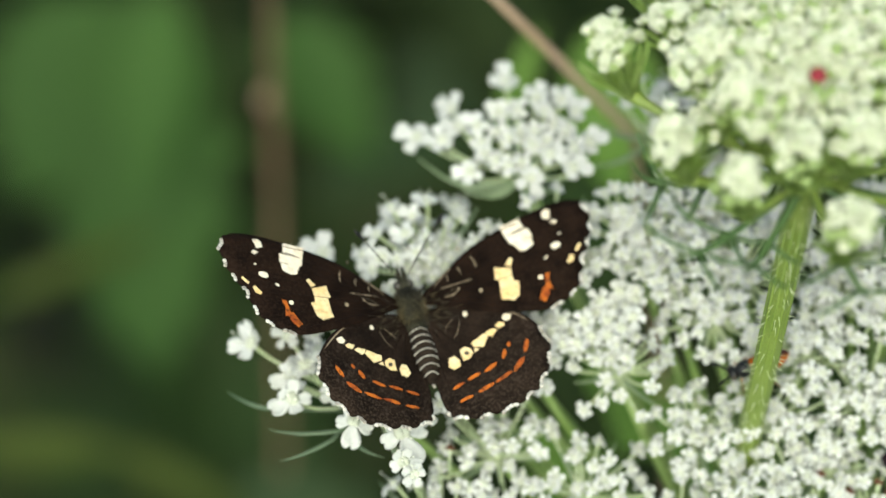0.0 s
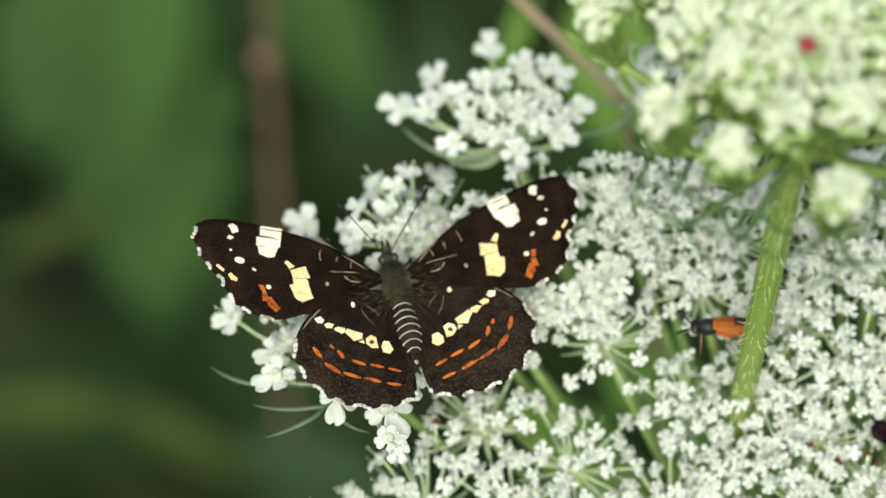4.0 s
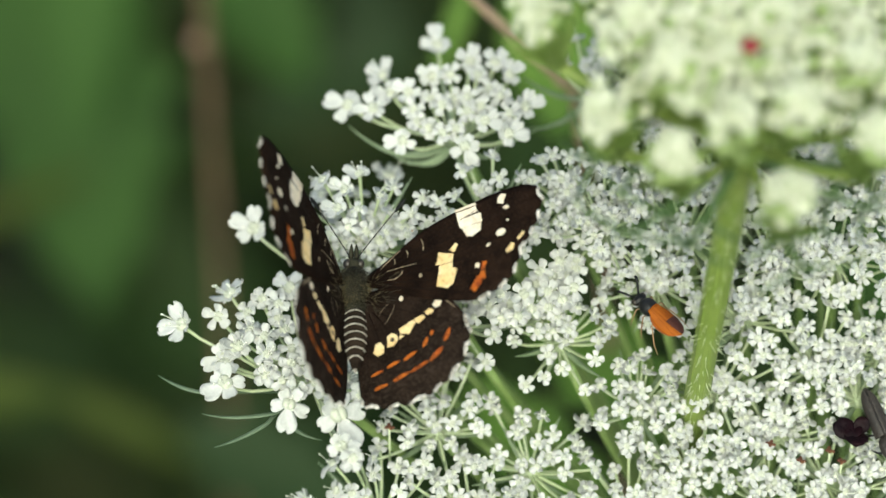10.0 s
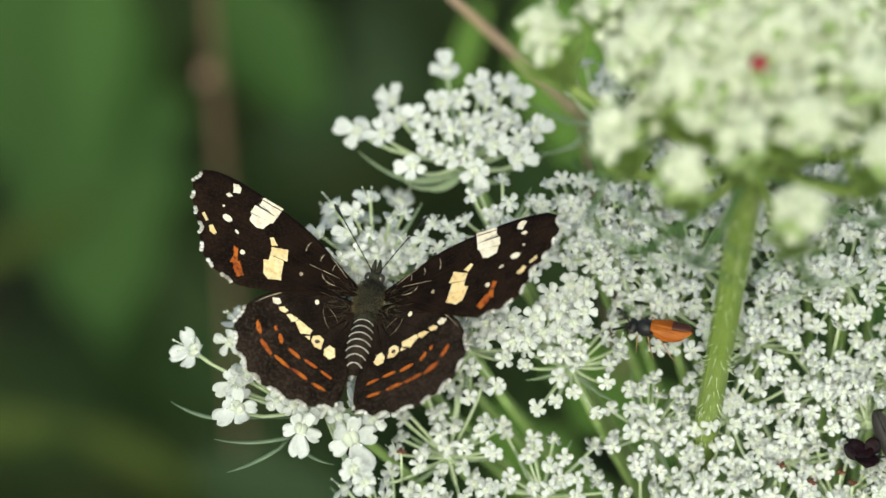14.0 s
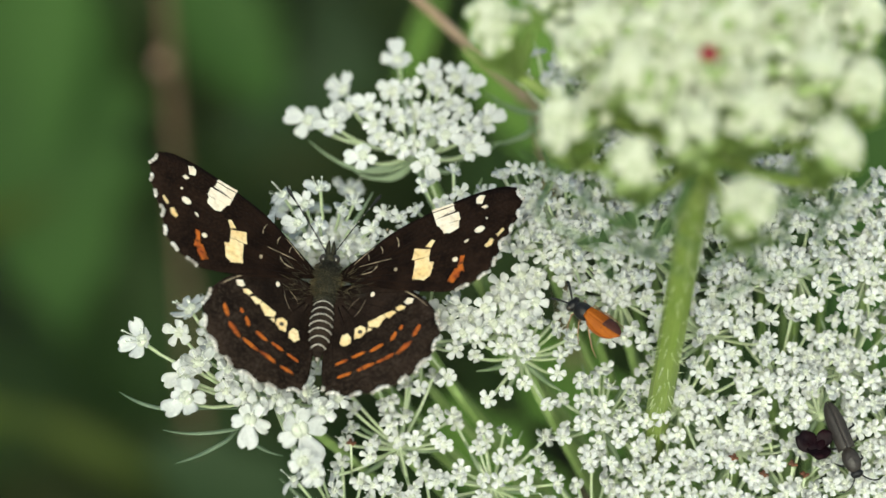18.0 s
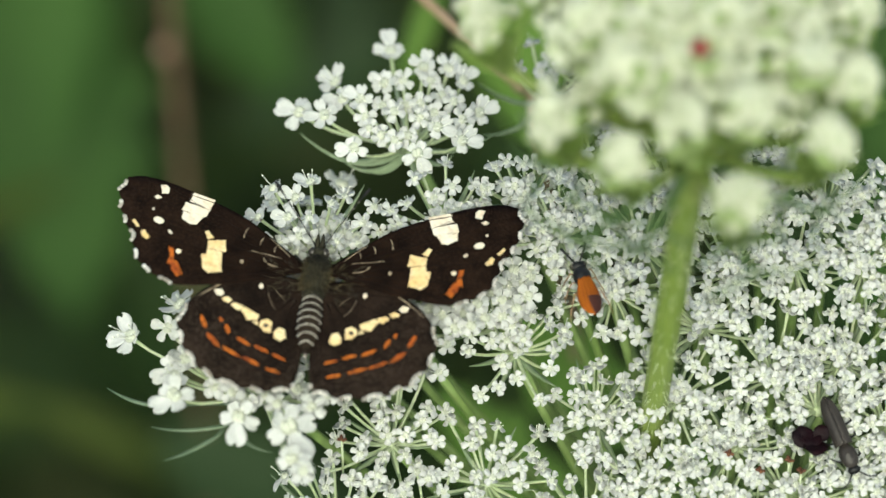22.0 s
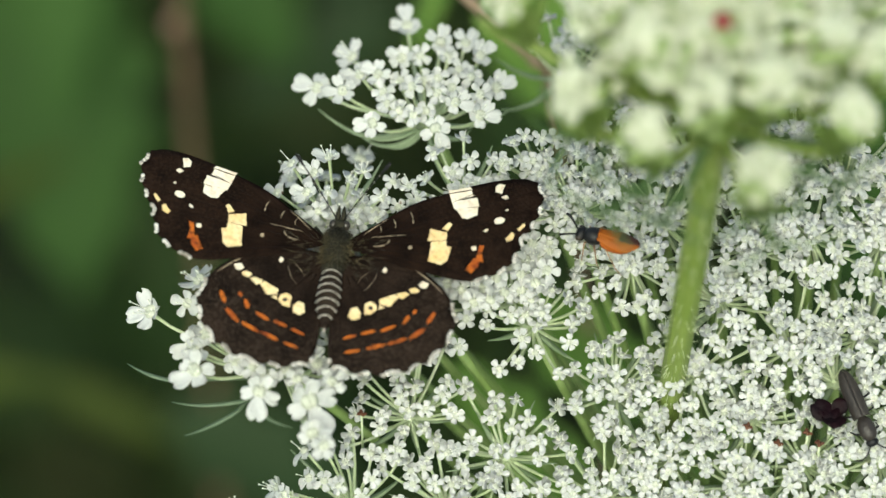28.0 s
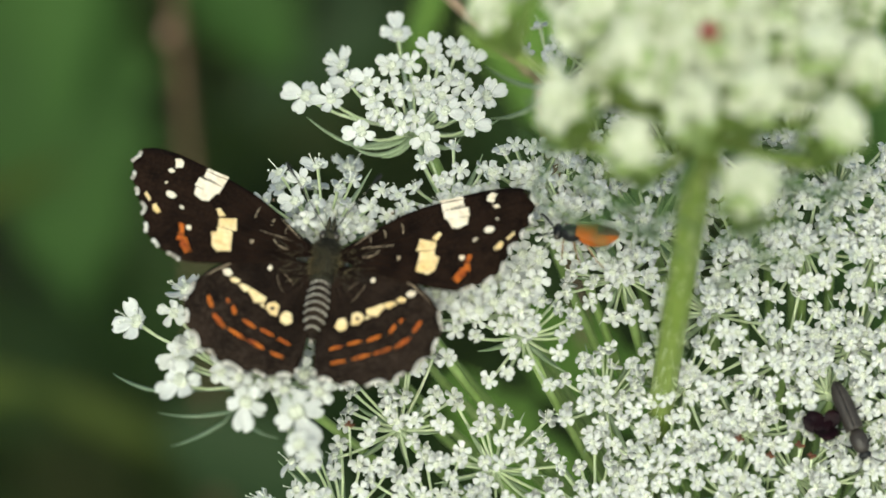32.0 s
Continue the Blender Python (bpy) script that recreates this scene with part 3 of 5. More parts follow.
def spread_umbellet(root, hub, florets, raised, rng, lift=0.0):
    """An umbellet at the edge of the head whose outer florets have long petals."""
    bm = bmesh.new()
    out = Vector((hub.x - HEAD_BASE.x, hub.y - HEAD_BASE.y, 0)).normalized()
    tube(bm, bend(out * 1.4, hub - HEAD_BASE, out * 2.2 - Vector((0, 0, 2.5)), 9), [0.55, 0.53, 0.5, 0.48, 0.46, 0.45, 0.45, 0.45, 0.5, 0.75], 7)
    part("ray", bm, RAY, root)
    made, stalks = [], bmesh.new()
    for x, y, size in florets:
        if raised:
            # the florets lie on a flat dome over the hub
            z = 4.2
            for _ in range(3):
                back = (y - z * 0.643) / 0.766
                z = 4.8 - 0.022 * (x * x + back * back)
            p = hub + Vector((x, back, z + rng.uniform(-0.5, 0.5)))
        else:
            z = rng.uniform(-0.6, 0.9)
            p = Vector((x, y - 0.839 * z, z)) + Vector((0, -0.643, 0.766)) * lift
        d = p - hub
        d.z = 0
        tube(stalks, bend(hub - HEAD_BASE, p - HEAD_BASE - Vector((0, 0, 0.25)), d * 0.10 - Vector((0, 0, 0.9)), 5), [0.24, 0.19, 0.17, 0.16, 0.15, 0.2], 6, cap=False)
        made.append((p, d, size))
    ball(stalks, hub - HEAD_BASE, (0.9, 0.9, 0.7), 10, 7)
    body = part("umbellet", stalks, PEDICEL, root)
    for p, d, size in made:
        loose = 0.25 if raised or lift else 0.5
        face = (Vector((0, -0.55 if raised or lift else -0.3, 1)) + d * 0.04 + Vector((rng.uniform(-loose, loose), rng.uniform(-loose, 0.8 * loose), 0))).normalized()
        y_axis = (d - face * d.dot(face)).normalized()
        m = Matrix((y_axis.cross(face), y_axis, face)).transposed().to_4x4() @ Matrix.Rotation(rng.uniform(-0.3, 0.3), 4, "Z")
        pool = FLORETS if size < 1.08 else BIG_FLORETS if size < 1.3 else HUGE_FLORETS
        m = m @ Matrix.Scale(size * (1 if raised else 1.18) * (1.12 if pool is FLORETS else 1.14 if pool is BIG_FLORETS else 1.0), 4)
        m.translation = (p - HEAD_BASE) * MM
        piece("floret", rng.choice(pool), body, m)


def white_head():
    rng = random.Random(11)
    root = thing("wild_carrot_flower_head", "open flat white lacy umbel of wild carrot on a green stem", "flower", HEAD_BASE)
    bm = bmesh.new()
    tube(bm, bend((0, 0, 0), (12, 20, -714), (14, 0, 0), 10), [2.6, 1.7, 1.7, 1.8, 1.9, 2, 2, 2.1, 2.2, 2.3, 2.4], 10)
    part("stem", bm, STEM, root)
    for k, (x, y) in enumerate(UMBELLETS):
        umbellet(root, k, x, y, rng)
    # curled narrow bracts under the raised umbellet at the back
    hub = Vector((-3.0, 9.4, 3.0)) - HEAD_BASE
    for ways in (((-3.0, -3.0), (-7.0, -1.8), (-10.3, 1.2)), ((-1.5, -2.8), (-4.5, -3.0), (-6.2, -1.4)), ((2.5, -0.9), (5.0, -0.9), (8.0, 1.0)),
                 ((2.0, -2.2), (3.4, -2.2), (4.2, -0.8)), ((0.2, -2.0), (0.9, -3.2), (1.3, -3.2)), ((-3.0, -1.4), (-5.0, -2.0), (-6.6, -0.9)),
                 ((-0.6, -1.8), (-2.0, -2.8), (-3.4, -2.6))):
        bm = bmesh.new()
        p, q, r = (x * RIGHT + y * UP for x, y in ways)
        tube(bm, [hub + p * 3 * t * (1 - t) ** 2 + q * 3 * t * t * (1 - t) + r * t ** 3 for t in (i / 11 for i in range(12))],
             [0.2, 0.27, 0.31, 0.32, 0.32, 0.3, 0.28, 0.25, 0.2, 0.16, 0.11, 0.04], 6, 0.5)
        part("bract", bm, PALE_BRACT, root)
    # long thin bracts that hang out under the rim
    for a, b, c in (((-26.5, -17.0), (-28.6, -16.7), (-30.7, -15.0)), ((-19.0, -19.2), (-23.3, -20.5), (-26.4, -19.5)),
                    ((-20.3, -20.6), (-22.7, -22.6), (-25.1, -23.4)), ((-18.4, -19.9), (-17.9, -21.9), (-15.2, -22.5))):
        bm = bmesh.new()
        p, q, r = (Vector((*v, -3.0)) - HEAD_BASE for v in (a, b, c))
        pts = [p * (1 - t) ** 2 + q * 2 * t * (1 - t) + r * t * t for t in (i / 8 for i in range(9))]
        start = Vector((-18.0, -14.5, -6.0)) - HEAD_BASE
        pts = [start.lerp(p, t) for t in (0, 0.35, 0.7)] + pts
        tube(bm, pts, [0.18, 0.19, 0.21, 0.22, 0.23, 0.23, 0.22, 0.2, 0.17, 0.13, 0.09, 0.03], 6, 0.4)
        part("bract", bm, HANGING_BRACT, root)
    spread_umbellet(root, Vector((-13.5, -3.0, -4.0)), ((-22.2, 0.5, 1.35), (-15.6, 4.9, 1.1), (-12.4, 4.8, 1.0), (-9.4, 7.2, 1.2), (-14.4, 2.0, 1.0)), False, rng)
    spread_umbellet(root, Vector((-3.0, 9.4, 3.0)), RAISED, True, rng)
    spread_umbellet(root, Vector((-16.6, -13.6, -5.0)), OUTER, False, rng)
    spread_umbellet(root, Vector((-11.0, 3.5, -1.5)), AHEAD, False, random.Random(88), 3.6)
    spread_umbellet(root, Vector((5.8, -7.5, -2.5)), BESIDE, False, random.Random(89), 2.0)
    return root


# ---- the younger, greener head in front ----
NEAR_FOOT = Vector((18.4, -13.7, -32.0))
CUSHION = Vector((21.6, -18.4, 31.0))
NEAR_TOP = Vector((21.9, -18.5, 35.2))
NEAR_RIM = ((-18.2, 8.2, 9.0), (-9.2, 6.0, 11.0), (-12.2, -2.2, 8.0), (-6.4, -6.4, 7.6), (-1.2, -5.0, 10.0), (4.2, -3.2, 10.0),
            (3.6, -10.0, 6.2), (11.2, -5.4, 8.6), (13.6, 1.0, 9.0), (14.0, 8.4, 9.5), (11.5, 16.0, 10.0), (4.5, 20.0, 10.0), (-5.0, 19.5, 10.0),
            (-14.0, 17.0, 9.5), (9.6, 0.8, 11.0), (-6.4, 0.6, 11.5))


def bud_mesh(seed, open_=0.0, mats=(BUD, GREEN_BUD)):
    """A round five-lobed flower bud, partly open."""
    rng = random.Random(seed)
    bm = bmesh.new()
    ball(bm, (0, 0, -0.25), (0.42, 0.42, 0.5), 8, 6, 1)
    for k in range(5):
        a = 2 * math.pi * k / 5 + rng.uniform(-0.1, 0.1)
        r = 0.34 + 0.3 * open_
        ball(bm, (math.cos(a) * r, math.sin(a) * r, 0.18 - 0.1 * open_), (0.36, 0.36, 0.40), 7, 5, 0)
    return mesh_of("bud", bm, mats)


def young_floret_mesh(seed):
    """A small half-open floret with petals curled up round a green middle."""
    rng = random.Random(seed)
    bm = bmesh.new()
    for k in range(5):
        petal(bm, 2 * math.pi * k / 5 + rng.uniform(-0.2, 0.2), rng.uniform(0.62, 0.8), rng.uniform(0.5, 0.66), rng.uniform(0.3, 0.75), 0.07)
    ball(bm, (0, 0, -0.05), (0.34, 0.34, 0.3), 8, 5, 1)
    return mesh_of("bud", bm, (BUD, GREEN_BUD))


YOUNG = [young_floret_mesh(70 + k) for k in range(4)]
BUDS = [bud_mesh(50 + k, 0.25 * k) for k in range(4)]
CLOSED = [bud_mesh(60 + k, 0.0, (GREEN_BUD, RAY)) for k in range(3)]


def near_umbellet(root, at, k, rng, rim):
    """A brush-shaped young umbellet: ray, cup of green bracts, tight buds."""
    top = NEAR_TOP - NEAR_FOOT
    out = Vector((at[0], at[1], 0))
    at = CUSHION - NEAR_FOOT + Vector(at) + Vector((0, 0, 3.0 if rim else 0.6))
    axis = (Vector((0, 0, 1)) + out * 0.022).normalized()
    hub = at - axis * (6.8 if rim else 4.2)
    bm = bmesh.new()
    tube(bm, bend(top - Vector((0, 0, 0.5)), hub, out * 0.10 - Vector((0, 0, 0.8)), 6), [0.42, 0.4, 0.4, 0.4, 0.42, 0.5, 0.8], 7)
    part("ray", bm, STEM, root)
    s, u = frame_at(axis)
    r = rng.uniform(1.9, 2.2) if rim else rng.uniform(2.4, 3.0)
    bm = bmesh.new()
    for i in range(22 if rim else 16):
        a = 2 * math.pi * i / (22 if rim else 16) + rng.uniform(-0.25, 0.25)
        d = math.cos(a) * s + math.sin(a) * u
        h, wide = (rng.uniform(0.6, 1.2), rng.uniform(1.15, 1.75)) if rim else (rng.uniform(0.6, 1.2), rng.uniform(0.8, 1.2))
        pts = [hub + d * (0.3 + r * wide * math.sin(1.3 * t) ** 1.2) + axis * ((5.2 if rim else 3.4) * h * t ** 0.9 - 0.3) for t in (0, 0.2, 0.4, 0.6, 0.8, 1)]
        tube(bm, pts, [0.44, 0.46, 0.36, 0.26, 0.17, 0.04], 5, 0.4)
    for i in range(12):
        a = i * 2.4
        d = math.cos(a) * s + math.sin(a) * u
        tube(bm, [hub, hub + d * 1.0 + axis * 1.8, hub + d * 1.4 + axis * (5.0 if rim else 3.6)], [0.2, 0.17, 0.2], 5, cap=False)
    body = part("umbellet", bm, INVOLUCEL, root, "" if k else "green-cupped young umbellet")
    n = 44 if rim else 30
    for i in range(n):
        q = (i + 0.5) / n
        a = i * 2.39996 + k
        d = math.cos(a) * s + math.sin(a) * u
        p = at + d * (r * q ** 0.5 * rng.uniform(0.7, 1.22)) - axis * ((2.3 if rim else 1.8) * q * q) + axis * (rng.uniform(-0.7, 0.6) + (1.4 * rng.random() ** 2 if rim and q < 0.5 else 0))
        face = axis + d * (1.3 * q)
        shut = rng.random() < (q - 0.45) * 1.7 if rim else rng.random() < 0.16
        pool = CLOSED if shut else BUDS if rng.random() < (0.65 if rim else 0.25) else YOUNG
        piece("bud", rng.choice(pool), body, turned_to(p, face, rng.uniform(0, 6), rng.uniform(0.72, 0.98)))


def near_head():
    rng = random.Random(23)
    root = thing("young_carrot_flower_head", "half-open greenish-white umbel of wild carrot on a hairy stem", "flower", NEAR_FOOT)
    top = NEAR_TOP - NEAR_FOOT
    bm = bmesh.new()
    lean = (NEAR_TOP - NEAR_FOOT).normalized()
    low = Vector((-9, 8, -730))
    pts = [low, low.lerp(Vector((0, 0, 0)), 0.5), Vector((-1.5, 0.6, -60)), Vector((0, 0, 0)), top * 0.3, top * 0.6, top * 0.85, top * 0.96, top]
    tube(bm, pts, [2.2, 1.9, 1.25, 1.18, 1.16, 1.16, 1.2, 1.4, 1.7], 14)
    for k in range(10):
        a = 2 * math.pi * k / 10
        s, u = frame_at(lean)
        off = (math.cos(a) * s + math.sin(a) * u) * 1.08
        tube(bm, [Vector((0, 0, 0)) + off, top * 0.5 + off, top * 0.97 + off * 1.1], 0.14, 5)
    stem = part("stem", bm, STEM, root)
    bm = bmesh.new()
    s, u = frame_at(lean)
    for k in range(420):
        t, a = rng.uniform(0.15, 0.98), rng.uniform(0, 2 * math.pi)
        d = math.cos(a) * s + math.sin(a) * u
        p = top * t + d * 1.18
        tip = p + (d + lean * rng.uniform(-0.9, 0.5)).normalized() * rng.uniform(0.5, 1.15)
        tube(bm, [p, tip], [0.05, 0.012], 3, cap=False)
    part("stem_hairs", bm, HAIR, stem, "short pale bristles")
    spots = [(p, True) for p in NEAR_RIM]
    spots += [(p, False) for p in ((-8.2, 2.4, 9.6), (-3.2, 0.2, 10.6), (7.0, -0.6, 11.0), (10.6, 4.4, 10.4), (11.4, 11.0, 10.0),
                                  (-8.6, 13.0, 10.0))]
    spots += [((10.4 * math.cos(i * 2.4) * (0.22 + 0.033 * i), 7.6 + 8.4 * math.sin(i * 2.4) * (0.22 + 0.033 * i), 15.4 - 0.10 * i), False)
              for i in range(31)]
    for k, (p, rim) in enumerate(spots):
        near_umbellet(root, p, k, rng, rim)
    bm = bmesh.new()
    red = CUSHION - NEAR_FOOT + Vector((0.1, -0.4, 15.6))
    tube(bm, bend(top, red, (0, 0.3, 0)), 0.35, 6, index=1)
    for k in range(5):
        a = 2 * math.pi * k / 5
        ball(bm, red + Vector((0.4 * math.cos(a), 0.4 * math.sin(a), 1.0 + 0.1 * (k % 2))), (0.42, 0.42, 0.4), 8, 6)
    part("central_floret", bm, (RED_FLORET, RAY), root, "single dark red central floret")
    for k in range(10):
        a = 2 * math.pi * k / 10 + rng.uniform(-0.2, 0.2)
        d = Vector((math.cos(a), math.sin(a), 0))
        size = rng.uniform(0.8, 1.15)
        bm = bmesh.new()
        def along(t):
            return top + d * (15.5 * size * math.sin(t * 1.45)) + Vector((0, 0, -1.0 - 4.6 * t + size * 6.2 * t ** 2.6))
        tube(bm, [along(t / 9) for t in range(10)], [0.55, 0.5, 0.44, 0.4, 0.37, 0.34, 0.31, 0.27, 0.22, 0.08], 6, 0.5)
        for f in (-1, 1):
            side = Vector((-d.y, d.x, 0)) * f
            for t0 in (0.42, 0.64):
                p = along(t0)
                curl = rng.uniform(0.5, 1.3)
                tube(bm, [p + (side * (5.0 * math.sin(1.7 * w)) + d * (3.6 * w - 1.5 * w * w) + Vector((0, 0, curl * 3.4 * w * w - 1.2 * w))) * size for w in (0, 0.2, 0.4, 0.6, 0.8, 1)],
                     [0.27, 0.26, 0.24, 0.21, 0.17, 0.05], 5, 0.5)
        part("bract", bm, BRACT, root, "" if k else "thin curled dark green divided bract")
    return root


# ---- the butterfly; body frame: x right, y forward, z up, millimetres ----
def smooth_outline(pts, n=4):
    """A closed curve through the control points."""
    out = []
    for i in range(len(pts)):
        p0, p1, p2, p3 = (Vector((*pts[(i + k - 1) % len(pts)], 0)) for k in range(4))
        for j in range(n):
            t = j / n
            out.append(0.5 * (2 * p1 + (p2 - p0) * t + (2 * p0 - 5 * p1 + 4 * p2 - p3) * t * t + (3 * p1 - p0 - 3 * p2 + p3) * t ** 3))
    return out


FORE_EDGE = ((0.2, 0.9), (2.7, 2.75), (5.8, 4.85), (9.5, 6.4), (12.6, 7.45), (15.2, 7.95), (16.7, 7.75), (17.5, 6.7), (17.6, 5.1), (17.2, 3.8),
             (16.7, 2.6), (15.95, 1.4), (15.7, 0.0), (15.0, -1.3), (13.9, -2.25), (12.4, -2.9), (11.0, -3.15), (8.4, -2.65), (5.6, -1.95),
             (2.8, -0.9), (0.4, 0.0))
HIND_EDGE = ((0.3, 0.9), (3.1, 1.1), (5.9, 0.55), (8.3, -0.9), (10.0, -2.7), (10.75, -4.7), (10.6, -6.6), (9.8, -8.1), (8.7, -9.4), (7.5, -10.1),
             (6.0, -10.7), (4.1, -10.95), (2.5, -10.95), (0.7, -10.5), (-0.25, -9.7), (-0.55, -7.0), (-0.35, -3.3), (0.0, -0.9))


def wing_height(x, y):
    """The gentle bow and the vein ripples of a wing."""
    a = math.atan2(y, abs(x) + 0.5)
    r = math.hypot(x, y)
    return -0.0022 * r * r + 0.025 * math.sin(a * 22) * min(1, r / 4)


def wing(name, root, edge, side, scallops, label):
    """A wing blade with thickness and a scalloped outer margin. side: -1 left, 1 right."""
    outline = smooth_outline(edge)
    first, last = scallops
    n = len(outline)
    shaped = []
    for i, p in enumerate(outline):
        t = (i / 4 - first) / (last - first)
        if 0 < t < 1:
            p = p * (1 + (0.012 if name == "forewing" else 0.019) * math.cos(2 * math.pi * 7.5 * t))
        shaped.append(p)
    bm = bmesh.new()
    core = sum(shaped, Vector()) / n
    core = core * 0.35
    rings = 9
    top, low = [], []
    for k in range(1, rings + 1):
        q = k / rings
        line = [core.lerp(p, q) for p in shaped]
        top.append([bm.verts.new((side * p.x, p.y, wing_height(p.x, p.y) + 0.03)) for p in line])
        low.append([bm.verts.new((side * p.x, p.y, wing_height(p.x, p.y) - 0.03)) for p in line])
    ct = bm.verts.new((side * core.x, core.y, wing_height(core.x, core.y) + 0.03))
    cl = bm.verts.new((side * core.x, core.y, wing_height(core.x, core.y) - 0.03))
    for i in range(n):
        j = (i + 1) % n
        bm.faces.new((ct, top[0][i], top[0][j]))
        bm.faces.new((cl, low[0][j], low[0][i]))
        for a, b in zip(top, top[1:]):
            bm.faces.new((a[i], b[i], b[j], a[j]))
        for a, b in zip(low, low[1:]):
            bm.faces.new((a[i], a[j], b[j], b[i]))
        bm.faces.new((top[-1][i], low[-1][i], low[-1][j], top[-1][j]))
    bmesh.ops.recalc_face_normals(bm, faces=bm.faces)
    blade = part(name, bm, WING if name == "forewing" else HINDWING, root, label)
    for i in range(3, len(edge) - 2, 2):
        tipx, tipy = edge[i]
        vein = bmesh.new()
        pts = [(side * tipx * t, tipy * t + 0.25 * math.sin(3 * t), wing_height(tipx * t, tipy * t) + 0.03) for t in (0.12, 0.3, 0.5, 0.7, 0.85, 0.97)]
        tube(vein, pts, [0.07, 0.06, 0.05, 0.045, 0.04, 0.03], 5, 0.6)
        part("vein", vein, VEIN, blade)
    hairs = bmesh.new()
    rng = random.Random(len(edge))
    for i in range(22):
        x, y = rng.uniform(0.5, 3.2), rng.uniform(-1.6, 1.2)
        a, l = math.atan2(y, x) + rng.uniform(-0.5, 0.5), rng.uniform(0.5, 1.4)
        pts = [(side * (x + l * t * math.cos(a)), y + l * t * math.sin(a), wing_height(x, y) + 0.05 + 0.16 * t * (1 - t)) for t in (0, 0.5, 1)]
        tube(hairs, pts, [0.012, 0.016, 0.005], 3, cap=False)
    part("hair_tuft", hairs, FUR, blade, "fine tan hairs at the wing base")
    # pale fringe in the dents of the margin
    fringe = bmesh.new()
    lo, hi = int(first * 4) + 1, int(last * 4)
    for i in range(lo, hi):
        t = (i / 4 - first) / (last - first)
        if math.cos(2 * math.pi * 7.5 * t) < 0.5:
            p, q = shaped[i], shaped[(i + 1) % n]
            grow = 1.004
            tube(fringe, [(side * v.x * s, v.y * s, wing_height(v.x, v.y)) for v, s in ((p, grow), ((p + q) / 2, grow + 0.002), (q, grow))],
                 [0.13, 0.25, 0.13], 6, 0.35)
    part("fringe", fringe, FRINGE, blade, "white fringe in the dents")
    return blade


def patch(blade, side, pts, mat, name, lift=0.055, rough=0.1, seed=0, spread=1.0):
    """A patch of coloured scales that follows the wing: a rounded polygon through pts."""
    rng = random.Random(seed)
    ring = smooth_outline(pts, 5)
    mid = sum(ring, Vector()) / len(ring)
    bm = bmesh.new()
    def put(p):
        return bm.verts.new((side * p.x, p.y, wing_height(p.x, p.y) + lift))
    edge = []
    for p in ring:
        d = p - mid
        edge.append(mid + d * spread * (1 + 0.6 * rng.uniform(-rough, rough)) + d.normalized() * rng.uniform(-0.022, 0.022))
    outer, inner, c = [put(p) for p in edge], [put(mid.lerp(p, 0.5)) for p in edge], put(mid)
    n = len(edge)
    for i in range(n):
        j = (i + 1) % n
        bm.faces.new((inner[i], outer[i], outer[j], inner[j]))
        bm.faces.new((c, inner[i], inner[j]))
    bmesh.ops.recalc_face_normals(bm, faces=bm.faces)
    if sum(f.normal.z for f in bm.faces) < 0:
        bmesh.ops.reverse_faces(bm, faces=bm.faces)
    part(name, bm, mat, blade)


def oval(x, y, w, h, turn=0.0):
    c, s = math.cos(radians(turn)), math.sin(radians(turn))
    return [(x + a * w / 2 * c - b * h / 2 * s, y + a * w / 2 * s + b * h / 2 * c) for a, b in
            ((1, 0), (0.72, 0.72), (0, 1), (-0.72, 0.72), (-1, 0), (-0.72, -0.72), (0, -1), (0.72, -0.72))]


def corners(*pts):
    """The corners with a point in the middle of each side, so that a smoothed outline keeps its corners."""
    out = []
    for p, q in zip(pts, pts[1:] + pts[:1]):
        out += [p, (p[0] * 0.75 + q[0] * 0.25, p[1] * 0.75 + q[1] * 0.25), (p[0] * 0.25 + q[0] * 0.75, p[1] * 0.25 + q[1] * 0.75)]
    return out


def stroke(blade, side, pts, r, mat, name):
    """A thin curved line of pale scales."""
    bm = bmesh.new()
    ring = [Vector((*p, 0)) for p in pts]
    if len(ring) == 3:
        a, c, d = ring
        ring = [a * (1 - t) ** 2 + c * 2 * t * (1 - t) + d * t * t for t in (i / 6 for i in range(7))]
    n = len(ring)
    tube(bm, [(side * p.x, p.y, wing_height(p.x, p.y) + 0.045) for p in ring], [r * (0.45 if i in (0, n - 1) else 1 + 0.25 * math.sin(i * 2.3)) for i in range(n)], 5, 0.35)
    part(name, bm, mat, blade)


